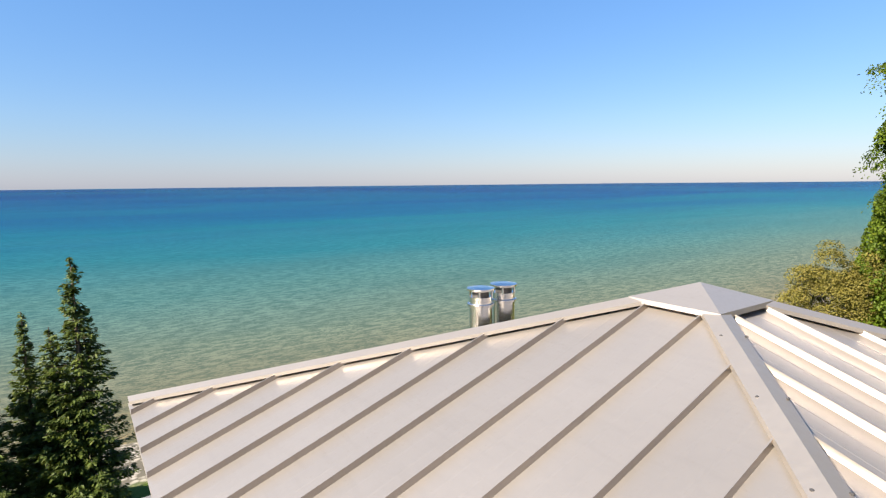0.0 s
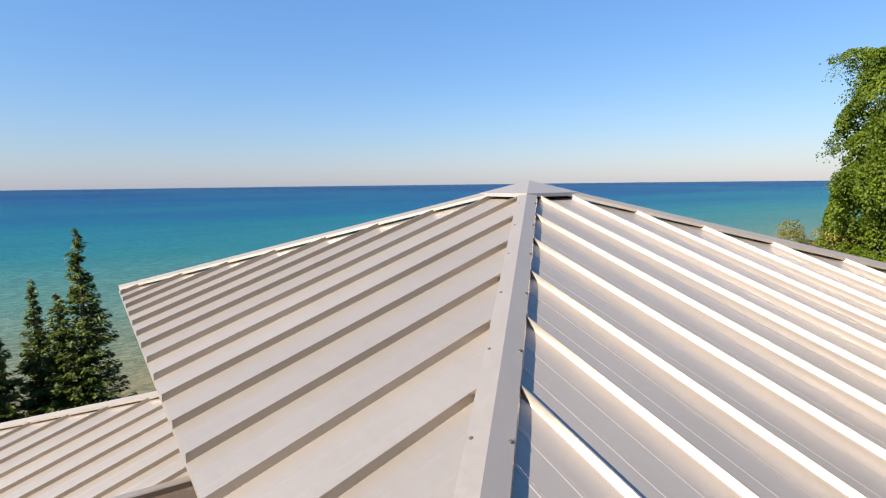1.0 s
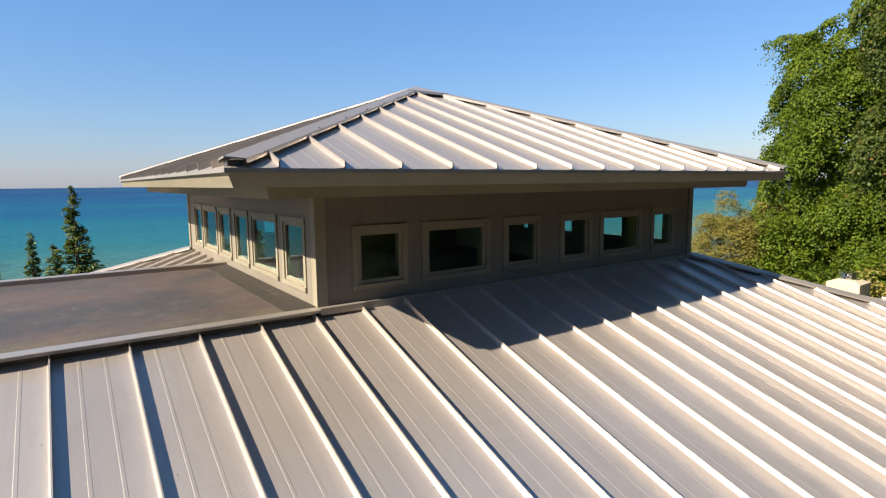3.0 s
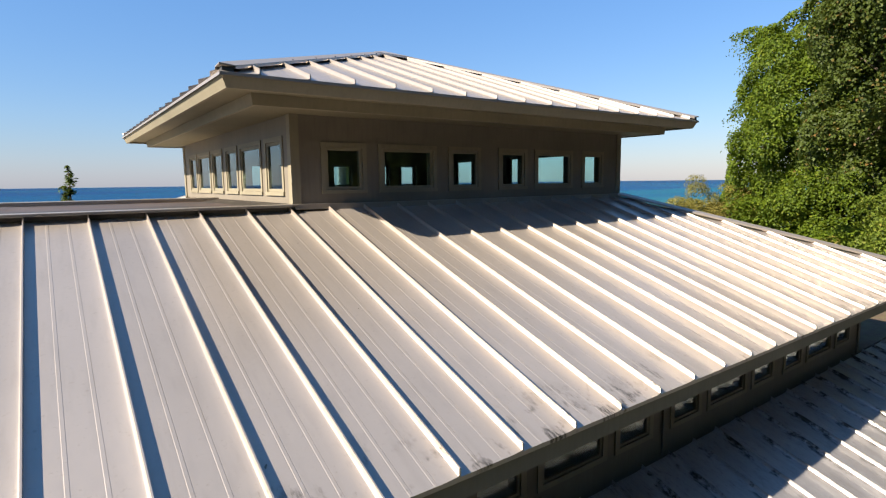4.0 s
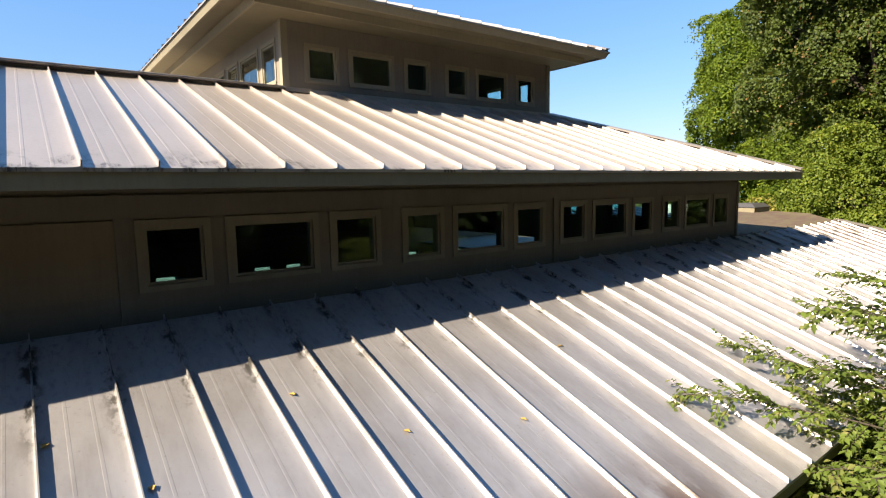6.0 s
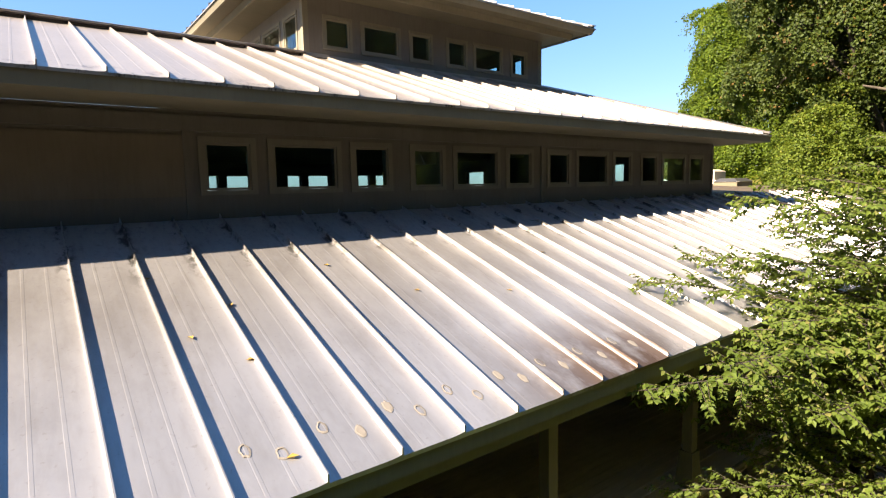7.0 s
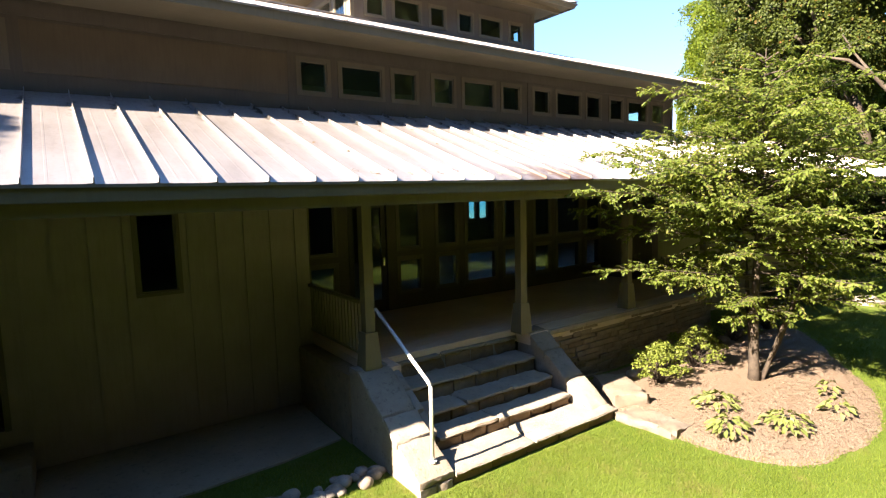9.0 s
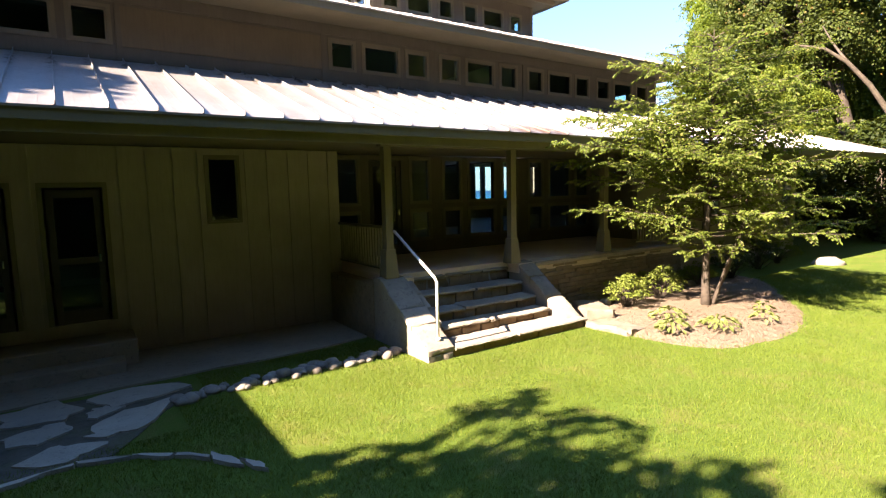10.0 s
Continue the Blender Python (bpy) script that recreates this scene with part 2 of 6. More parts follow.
c = k.mix(k.math("MULTIPLY", k.ramp(k.noise(3.5, 6, 0.7), (0.52, (0, 0, 0)), (0.70, (1, 1, 1))), 0.6), c, (0.0845, 0.0715, 0.0618))
c = k.mix(k.math("MULTIPLY", k.ramp(k.noise(2.6, 6, 0.7, (0.6, 1.6, 1)), (0.42, (0, 0, 0)), (0.60, (1, 1, 1))), k.ramp(k.math("SUBTRACT", k.xyz(1), 7.1), (0.02, (0.8, 0.8, 0.8)), (0.55, (0, 0, 0)))), c, (0.111, 0.0943, 0.0488))
c = k.mix(k.ramp(k.noise(11, 5, 0.65), (0.66, (0, 0, 0)), (0.71, (0.8, 0.8, 0.8))), c, (0.176, 0.163, 0.14))
k.color(c)
k.bump(k.noise(9, 5), 0.3, 0.02)
k.rough(k.noise(3, 3), 0.5, 0.85)

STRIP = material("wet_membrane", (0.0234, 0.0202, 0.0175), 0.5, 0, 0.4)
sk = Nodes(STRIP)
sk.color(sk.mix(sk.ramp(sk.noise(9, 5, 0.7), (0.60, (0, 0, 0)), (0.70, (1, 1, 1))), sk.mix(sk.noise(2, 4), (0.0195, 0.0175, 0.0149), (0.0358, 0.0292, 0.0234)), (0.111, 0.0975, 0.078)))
STEEL = material("stainless", (0.74, 0.72, 0.69), 0.2, 1.0)
k = Nodes(STEEL)
k.rough(k.noise(12, 3, 0.5, (1, 1, 0.1)), 0.14, 0.32)
WHITE_METAL = material("white_rail_paint", (0.72, 0.70, 0.66), 0.4)
CHIMNEY = painted_wood("cream_stucco", (0.403, 0.345, 0.247), (0.358, 0.305, 0.221), (1, 1, 1))


def stone(name, light, dark, warm, scale=2.2):
    m = material(name, light, 0.85, 0, 0.25)
    k = Nodes(m)
    c = k.mix(k.ramp(k.noise(scale, 6, 0.65), (0.35, (0, 0, 0)), (0.66, (1, 1, 1))), light, dark)
    c = k.mix(k.math("MULTIPLY", k.ramp(k.noise(scale * 0.6, 4), (0.45, (0, 0, 0)), (0.7, (1, 1, 1))), 0.6), c, warm)
    c = k.mix(k.math("MULTIPLY", k.ramp(k.noise(60, 4, 0.7), (0.55, (0, 0, 0)), (0.75, (1, 1, 1))), 0.4), c, tuple(v * 0.5 for v in dark))
    c = k.mix(k.math('MULTIPLY', k.ramp(k.noise(13, 6, 0.72), (0.56, (0, 0, 0)), (0.66, (1, 1, 1))), 0.5), c, tuple(v * 0.45 for v in dark))
    t = k.ramp(k.each(), (0.0, (0.8, 0.8, 0.8)), (1.0, (1.12, 1.1, 1.06)))
    k.color(k.mix(1.0, c, t, "MULTIPLY"))
    k.bump(k.noise(18, 6, 0.65), 0.5, 0.02)
    return m


LIMESTONE = stone("limestone", (0.305, 0.273, 0.224), (0.221, 0.198, 0.163), (0.273, 0.218, 0.156))
FIELDSTONE = stone("field_stone", (0.273, 0.25, 0.211), (0.189, 0.172, 0.146), (0.247, 0.202, 0.156), 6)
LEDGE = stone("ledge_stone", (0.234, 0.195, 0.137), (0.169, 0.14, 0.0975), (0.221, 0.156, 0.091), 5)
SLAB = stone("slab_stone", (0.202, 0.172, 0.133), (0.15, 0.13, 0.104), (0.189, 0.146, 0.101), 3)
FLAG = stone("flagstone", (0.34, 0.30, 0.24), (0.25, 0.22, 0.178), (0.30, 0.25, 0.19), 1.5)
CONCRETE = stone("concrete", (0.25, 0.215, 0.16), (0.185, 0.16, 0.12), (0.22, 0.185, 0.135), 1.1)
RISER = stone("riser_stone", (0.26, 0.182, 0.107), (0.176, 0.12, 0.0683), (0.273, 0.172, 0.078), 4)

MULCH = material("mulch", (0.182, 0.137, 0.0975), 0.95, 0, 0.1)
k = Nodes(MULCH)
c = k.mix(k.noise(3, 5, 0.6), (0.165, 0.125, 0.09), (0.115, 0.085, 0.06))
c = k.mix(k.ramp(k.noise(55, 5, 0.7), (0.45, (0, 0, 0)), (0.6, (1, 1, 1))), c, (0.215, 0.168, 0.122))
k.color(c)
k.bump(k.noise(45, 6, 0.7), 0.9, 0.03)

SOIL = stone("dark_soil", (0.11, 0.095, 0.07), (0.07, 0.062, 0.045), (0.085, 0.095, 0.04), 5)
GROUND = material("lawn_ground", (0.065, 0.104, 0.0195), 0.9, 0, 0.15)
k = Nodes(GROUND)
turf = k.mix(k.ramp(k.noise(0.45, 5, 0.6), (0.35, (0, 0, 0)), (0.65, (1, 1, 1))), (0.062, 0.108, 0.0115), (0.10, 0.136, 0.020))
turf = k.mix(k.ramp(k.noise(70, 5, 0.7), (0.40, (0, 0, 0)), (0.65, (1, 1, 1))), turf, (0.055, 0.088, 0.0099))
turf = k.mix(k.math("MULTIPLY", k.ramp(k.noise(1.6, 6, 0.7), (0.50, (0, 0, 0)), (0.66, (1, 1, 1))), 0.45), turf, (0.143, 0.115, 0.0385))
pebble = k.n.new("ShaderNodeTexVoronoi")
pebble.inputs["Scale"].default_value = 3.0
k.l.new(k.place(), pebble.inputs["Vector"])
shingle = k.mix(k.ramp(pebble.outputs["Distance"], (0.25, (0, 0, 0)), (0.6, (1, 1, 1))), k.mix(pebble.outputs["Color"], (0.325, 0.293, 0.234), (0.403, 0.37, 0.312)), (0.117, 0.104, 0.078))
bed = k.mix(k.ramp(k.noise(0.5, 5, 0.65), (0.4, (0, 0, 0)), (0.62, (1, 1, 1))), (0.195, 0.176, 0.117), (0.13, 0.13, 0.0845))
shore = k.math("MULTIPLY", k.math("MINIMUM", k.math("MAXIMUM", k.math("SUBTRACT", k.xyz(0), 4.0), 0.0), 70.0), 0.105)
beach = k.ramp(k.math("MULTIPLY", k.math("ADD", k.math("ADD", k.xyz(1), shore), k.math("MULTIPLY", k.noise(0.6, 3), 1.6)), 0.01), (0.340, (0, 0, 0)), (0.348, (1, 1, 1)))
wet = k.ramp(k.math("MULTIPLY", k.xyz(2), -0.1), (0.195, (0, 0, 0)), (0.205, (1, 1, 1)))
k.color(k.mix(wet, k.mix(beach, turf, shingle), bed))
k.bump(k.noise(60, 5, 0.7), 0.7, 0.03)

WATER = material("lake_water", (0.065, 0.195, 0.195), 0.25, 0, 0.06)
k = Nodes(WATER)
k.b.inputs["IOR"].default_value = 1.03
bend = lambda k: k.math("MULTIPLY", k.math("MINIMUM", k.math("MAXIMUM", k.math("SUBTRACT", k.xyz(0), 4.0), 0.0), 70.0), 0.105)
far = k.math("ADD", k.math("SUBTRACT", k.xyz(1), 39.3), bend(k))
drift = k.math("MULTIPLY", k.math("SUBTRACT", k.noise(0.012, 4, 0.6, (0.35, 1, 1)), 0.5), 0.10)
reach = k.math("ADD", k.math("MULTIPLY", k.math("LOGARITHM", k.math("ADD", k.math("MAXIMUM", far, 0.0), 8.0), 10.0), 0.25), drift)
c = k.ramp(reach, (0.226, (0.185, 0.15, 0.085)), (0.287, (0.155, 0.145, 0.095)), (0.36, (0.115, 0.148, 0.112)), (0.43, (0.062, 0.142, 0.135)), (0.50, (0.020, 0.120, 0.150)), (0.57, (0.005, 0.078, 0.155)), (0.65, (0.002, 0.048, 0.140)), (0.80, (0.0013, 0.030, 0.108)))
rip = k.noise(1.1, 7, 0.80, (0.6, 1.4, 1))
fleck = k.noise(5.0, 4, 0.65, (0.6, 1.4, 1))
swell = k.noise(0.05, 4, 0.6, (0.25, 1.6, 1))
band_at = k.n.new("ShaderNodeCombineXYZ")
k.l.new(k.math("MULTIPLY", k.xyz(0), 0.0016), band_at.inputs[0])
k.l.new(k.math("MULTIPLY", reach, 15.0), band_at.inputs[1])
bands = k.n.new("ShaderNodeTexNoise")
bands.inputs["Scale"].default_value, bands.inputs["Detail"].default_value = 1.3, 5.0
k.l.new(band_at.outputs[0], bands.inputs["Vector"])
deep_part = k.math("MULTIPLY", k.ramp(bands.outputs["Fac"], (0.42, (0, 0, 0)), (0.58, (1, 1, 1))), k.ramp(reach, (0.46, (0, 0, 0)), (0.56, (0.55, 0.55, 0.55)), (0.70, (0.25, 0.25, 0.25))))
c = k.mix(deep_part, c, (0.0065, 0.111, 0.143))
dim = k.mix(1.0, c, (0.48, 0.60, 0.66), "MULTIPLY")
c = k.mix(k.ramp(k.math("ADD", k.math("MULTIPLY", rip, 0.65), k.math("MULTIPLY", fleck, 0.35)), (0.455, (0, 0, 0)), (0.545, (1, 1, 1))), c, dim)
c = k.mix(k.math("MULTIPLY", k.ramp(swell, (0.45, (0, 0, 0)), (0.70, (1, 1, 1))), 0.4), c, dim)
k.color(c)
k.bump(k.math("ADD", rip, k.math("MULTIPLY", fleck, 0.4)), 0.6, 0.3)


def foliage(name, light, dark, tip, through_light=0.35, tips=0.25):
    m = bpy.data.materials.new(name)
    m.use_nodes = True
    k = Nodes(m)
    k.b.inputs["Roughness"].default_value, k.b.inputs["Specular IOR Level"].default_value = 0.55, 0.2
    c = k.ramp(k.island(), (0.0, dark), (0.55, light), (1.0 - tips * 0.5, light), (1.0, tip))
    c = k.mix(k.math("MULTIPLY", k.ramp(k.noise(0.8, 4), (0.42, (0, 0, 0)), (0.66, (1, 1, 1))), 0.5), c, dark)
    k.color(c)
    t = k.n.new("ShaderNodeBsdfTranslucent")
    k.l.new(k.mix(0.5, c, (0.195, 0.234, 0.013)), t.inputs["Color"])
    mixer = k.n.new("ShaderNodeMixShader")
    mixer.inputs[0].default_value = through_light
    k.l.new(k.b.outputs[0], mixer.inputs[1])
    k.l.new(t.outputs[0], mixer.inputs[2])
    k.l.new(mixer.outputs[0], k.n["Material Output"].inputs["Surface"])
    return m


MAPLE = foliage("maple_leaves", (0.112, 0.165, 0.012), (0.035, 0.062, 0.007), (0.19, 0.21, 0.022), 0.45)
OLD_MAPLE = foliage("dark_maple_leaves", (0.062, 0.086, 0.014), (0.026, 0.04, 0.008), (0.17, 0.085, 0.025), 0.3, 0.14)
DOGWOOD = foliage("dogwood_leaves", (0.128, 0.176, 0.030), (0.066, 0.1, 0.016), (0.22, 0.205, 0.065), 0.5, 0.4)
SPRUCE = foliage("spruce_needles", (0.085, 0.115, 0.022), (0.035, 0.056, 0.014), (0.14, 0.155, 0.04), 0.2)
CEDAR = foliage("cedar_sprays", (0.125, 0.165, 0.018), (0.055, 0.085, 0.010), (0.195, 0.19, 0.03), 0.4)
GOLDEN = foliage("golden_shrub_leaves", (0.25, 0.21, 0.05), (0.14, 0.13, 0.03), (0.33, 0.25, 0.07), 0.4)
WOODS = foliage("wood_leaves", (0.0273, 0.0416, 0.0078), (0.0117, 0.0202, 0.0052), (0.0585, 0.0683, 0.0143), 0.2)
HOSTA = foliage("perennial_leaves", (0.155, 0.195, 0.035), (0.085, 0.12, 0.022), (0.24, 0.25, 0.08), 0.4)
LIMP = foliage("limp_leaves", (0.18, 0.215, 0.065), (0.105, 0.135, 0.036), (0.26, 0.27, 0.12), 0.35)
GRASS = foliage("grass_blades", (0.128, 0.180, 0.0225), (0.066, 0.112, 0.0125), (0.215, 0.208, 0.06), 0.4, 0.25)
CHIPS = foliage("bark_chips", (0.18, 0.13, 0.09), (0.09, 0.064, 0.044), (0.27, 0.215, 0.15), 0.05, 0.3)
BARK = stone("bark", (0.08, 0.064, 0.047), (0.045, 0.036, 0.027), (0.105, 0.085, 0.064), 9)
PALE_BARK = stone("pale_bark", (0.075, 0.06, 0.043), (0.045, 0.037, 0.026), (0.10, 0.082, 0.06), 7)

# ---- ground, lake ----
def ground_height(x, y):
    y += 0.105 * min(max(x - 4, 0), 70)
    if y < 19:
        return 0.0
    if y < 36:
        t = (y - 19) / 17
        return -1.35 * t * t * (3 - 2 * t)
    if y < 39.8:
        return -1.35 - 0.65 * (y - 36) / 3.8
    return -2.0 - min(6.0, (y - 39.8) * 0.045)


xs = [-4000, -800, -200, -80, -40, -20, -10, 0, 10, 20, 30, 45, 70, 120, 250, 800, 4000]
ys = [-4000, -800, -200, -60, -20, 0, 19, 22, 25, 28, 31, 33.5, 36, 37.5, 39.8, 42, 46, 60, 100, 174, 800, 4000]
gv = [(x, y, ground_height(x, y)) for y in ys for x in xs]
gf = [(j * len(xs) + i, j * len(xs) + i + 1, (j + 1) * len(xs) + i + 1, (j + 1) * len(xs) + i) for j in range(len(ys) - 1) for i in range(len(xs) - 1)]
ground = put("ground", mesh_of("ground", gv, gf, GROUND, True))
tagged(ground, "green lawn running down to a pale pebble beach", "ground", kind="structure")
lake = put("water", mesh_of("water", [(-4300, 30, -2), (4300, 30, -2), (4300, 4900, -2), (-4300, 4900, -2)], [(0, 1, 2, 3)], WATER))
tagged(lake, "calm clear lake, sandy green shallows turning deep blue", "lake", kind="structure")

# ---- the house ----
house = holder("house", "tan wooden house with three tiers of standing-seam metal roofs", "house")
RIB = 0.057          # height of a standing seam


def profile(bead, turn):
    """The cut through one panel: the seam's shaded face, the pan with two pencil ribs, the turn-up and the seam's top."""
    pan = [(0.0, 0.0)]
    for c0 in (P * 0.335, P * 0.66):
        pan += [(c0 - 0.018, 0.0), (c0 - 0.013, 0.0), (c0 - 0.009, bead), (c0 + 0.009, bead), (c0 + 0.013, 0.0), (c0 + 0.018, 0.0)]
    if turn:
        pan += [(P - 0.150, 0.0), (P - 0.110, 0.0005), (P - 0.080, 0.0016), (P - 0.055, 0.0033), (P - 0.035, 0.0055), (P - 0.022, 0.008), (P - 0.013, 0.012), (P - 0.009, RIB)]
        return [[(0.0, RIB), (0.0, 0.0)], pan, [(P - 0.009, RIB), (P, RIB)]]
    return [[(0.0, RIB), (0.0, 0.0)], pan + [(P - 0.02, 0.0), (P - 0.009, 0.0)], [(P - 0.009, 0.0), (P - 0.009, RIB)], [(P - 0.009, RIB), (P, RIB)]]


panel_meshes = {}


def slope(parent, origin, along, up, length, phase, low, high, metal, pitch=S, bead=0.0016, turn=True):
    """Standing-seam panels on one roof plane. low and high give where a panel starts and ends up the slope, at a place along the eave."""
    origin, along, up = Vector(origin), Vector(along), Vector(up)
    flip = along.cross(up).z < 0
    first = phase - P if phase > 0.03 else phase
    for i in range(int((length - first) / P) + 1):
        u0 = first + i * P
        if u0 >= length - 0.02:
            continue
        strips = []
        for strip in profile(bead, turn):
            cols = [(min(max(u0 + du, 0.0), length), h if 0 <= u0 + du <= length else 0.0) for du, h in strip]
            strips.append([(u, h, low(u), max(high(u), low(u))) for u, h in cols])
        if max(b - a for st in strips for _, _, a, b in st) < 0.03:
            continue
        key = (metal.name, tuple(along), tuple(up), pitch, tuple((round(u - u0, 3), round(h, 3), round(a - low(u0), 2), round(b - low(u0), 2)) for st in strips for u, h, a, b in st))
        base = origin + along * u0 + up * low(u0) + Vector((0, 0, pitch * low(u0)))
        if key not in panel_meshes:
            vs, fs, soft_faces = [], [], []
            for n, ends in enumerate(strips):
                start = len(vs)
                for u, h, a, b in ends:
                    for v, lift in ((a, -0.03), (a, h), (a, h), (b, h)):
                        vs.append(origin + along * u + up * v + Vector((0, 0, pitch * v + lift)) - base)
                for j in range(len(ends) - 1):
                    for q in (0, 2):
                        f = tuple(start + w for w in (4 * j + q, 4 * j + 4 + q, 4 * j + 5 + q, 4 * j + 1 + q))
                        fs.append(f[::-1] if flip else f)
                        soft_faces.append(n == 1 and q == 2 and j >= 13)
            me = mesh_of("panel", vs, fs, metal)
            me.polygons.foreach_set("use_smooth", soft_faces)
            panel_meshes[key] = me
        put("panel", panel_meshes[key], parent, at=base)


def roof_slab(name, parent, corners, depth, mat=None, label=""):
    bm = bmesh.new()
    prism(bm, [Vector(c) - Vector((0, 0, depth)) for c in corners], [Vector(c) - Vector((0, 0, 0.02)) for c in corners])
    return part(name, bm, mat or SOFFIT, parent, label)


def ring(name, parent, x0, x1, y0, y1, section, mat, label=""):
    """Four boards round a rectangle, mitred; section: (inset, z) round the cut."""
    corners = [(x0, y0, 1, 1), (x1, y0, -1, 1), (x1, y1, -1, -1), (x0, y1, 1, -1)]
    for i in range(4):
        a, b = corners[i], corners[(i + 1) % 4]
        bm = bmesh.new()
        prism(bm, [(a[0] + a[2] * d, a[1] + a[3] * d, z) for d, z in section], [(b[0] + b[2] * d, b[1] + b[3] * d, z) for d, z in section])
        part(name, bm, mat, parent, label)


def hip_cap(parent, low, high, ways, wings=(0.15, 0.15), lift=0.068, name="hip_cap"):
    """A folded metal strip over a hip; ways: the two level directions of its wings."""
    low, high, up = Vector(low), Vector(high), Vector((0, 0, 1))
    (wa, wb), (ha, hb) = [Vector(w) for w in ways], wings

    def cut(p):
        return [p + up * (lift + 0.012), p + wa * ha + up * (lift - 0.002), p + wa * (ha + 0.006) + up * (lift - 0.035), p + wa * (ha - 0.004) + up * (lift - 0.035), p + wa * (ha - 0.004) + up * (lift - 0.012),
                p + up * (lift - 0.002), p + wb * (hb - 0.004) + up * (lift - 0.012), p + wb * (hb - 0.004) + up * (lift - 0.035), p + wb * (hb + 0.006) + up * (lift - 0.035), p + wb * hb + up * (lift - 0.002)]
    bm = prism(bmesh.new(), cut(low), cut(high))
    cap = part(name, bm, FLASH, parent, "grey folded hip flashing")
    # dark block added under the cap's low end, coloured as the shade there
    foot = [low + wa * (ha - 0.01) + wb * 0.03, low + (wa + wb) * 0.03, low + wb * (hb - 0.01) + wa * 0.03]
    part("cap_end", prism(bmesh.new(), [q + up * 0.001 for q in foot], [q + up * (lift - 0.013) for q in foot]), SCREW, cap)
    return cap


def wall(name, parent, start, along, inward, length, z0, z1, openings, mat, thick=0.16, label=""):
    """An upright wall with openings (u0, u1, za, zb) that go through it."""
    start, along, inward = Vector((*start, 0)), Vector((*along, 0)), Vector((*inward, 0))
    us = sorted({0.0, length, *(u for o in openings for u in o[:2])})
    zs = sorted({z0, z1, *(z for o in openings for z in o[2:])})
    solid = lambda i, j: 0 <= i < len(us) - 1 and 0 <= j < len(zs) - 1 and not any(
        o[0] < (us[i] + us[i + 1]) / 2 < o[1] and o[2] < (zs[j] + zs[j + 1]) / 2 < o[3] for o in openings)
    vs, fs, seen = [], [], {}

    def v(i, j, w):
        if (i, j, w) not in seen:
            seen[i, j, w] = len(vs)
            vs.append(start + along * us[i] + inward * (w * thick) + Vector((0, 0, zs[j])))
        return seen[i, j, w]

    for i in range(len(us) - 1):
        for j in range(len(zs) - 1):
            if not solid(i, j):
                continue
            fs += [(v(i, j, 0), v(i + 1, j, 0), v(i + 1, j + 1, 0), v(i, j + 1, 0)), (v(i, j + 1, 1), v(i + 1, j + 1, 1), v(i + 1, j, 1), v(i, j, 1))]
            for di, dj, e in ((-1, 0, ((i, j), (i, j + 1))), (1, 0, ((i + 1, j + 1), (i + 1, j))), (0, -1, ((i + 1, j), (i, j))), (0, 1, ((i, j + 1), (i + 1, j + 1)))):
                if not solid(i + di, j + dj):
                    (a, b), (c, d) = e
                    fs.append((v(a, b, 0), v(c, d, 0), v(c, d, 1), v(a, b, 1)))
    bm = bmesh.new()
    bv = [bm.verts.new(p) for p in vs]
    for f in fs:
        bm.faces.new([bv[q] for q in f])
    return part(name, bm, mat, parent, label)


def window(parent, start, along, inward, o, trim=0.075, sash=0.045, mat=None, sill=True, swing=False):
    """Trim, sash and pane in an opening of a wall."""
    start, along, inward = Vector((*start, 0)), Vector((*along, 0)), Vector((*inward, 0))

    def blocks(rows):
        bm = bmesh.new()
        for u0, u1, w0, w1, z0, z1 in rows:
            f = lambda z: [start + along * u + inward * w + Vector((0, 0, z)) for u, w in ((u0, w0), (u1, w0), (u1, w1), (u0, w1))]
            prism(bm, f(z0), f(z1))
        return bm

    a, b, c, d = o
    frame_bm = blocks([(a - trim, a, -0.014, 0.0, c, d), (b, b + trim, -0.014, 0.0, c, d), (a - trim, b + trim, -0.016, 0.0, d, d + trim),
                       (a - trim, b + trim, -0.024 if sill else -0.016, 0.0, c - trim * 0.8, c)])
    win = part("window", frame_bm, mat or TRIM, parent)
    part("sash", blocks([(a + 0.002, a + sash, 0.002, 0.05, c + 0.002, d - 0.002), (b - sash, b - 0.002, 0.002, 0.05, c + 0.002, d - 0.002),
                         (a + sash, b - sash, 0.003, 0.049, c + 0.002, c + sash), (a + sash, b - sash, 0.003, 0.049, d - sash, d - 0.002)]), mat or TRIM, win)
    pane = part("pane", blocks([(a + sash - 0.004, b - sash + 0.004, 0.020, 0.026, c + sash - 0.004, d - sash + 0.004)]), GLASS, win)
    pane.visible_shadow = False
    return win


# ---- cupola ----
X0, X1, Y0, Y1, ZC, SC = 3.02, 11.32, 6.05, 14.40, 9.17, 0.345
HX, HY = (X1 - X0) / 2, (Y1 - Y0) / 2
MX, MY = X0 + HX, Y0 + HY
ZA = ZC + SC * HX
SYC = SC * HX / HY
upper_roof = part("upper_roof", prism(bmesh.new(), [(X0 + .05, Y0 + .05, ZC - .03), (X1 - .05, Y0 + .05, ZC - .03), (X1 - .05, Y1 - .05, ZC - .03), (X0 + .05, Y1 - .05, ZC - .03)],
                                      [(MX - .01, MY - .01, ZA - .03), (MX + .01, MY - .01, ZA - .03), (MX + .01, MY + .01, ZA - .03), (MX - .01, MY + .01, ZA - .03)]), FLASH, house, "pale grey pyramid roof of standing-seam steel")
zero = lambda u: 0.0
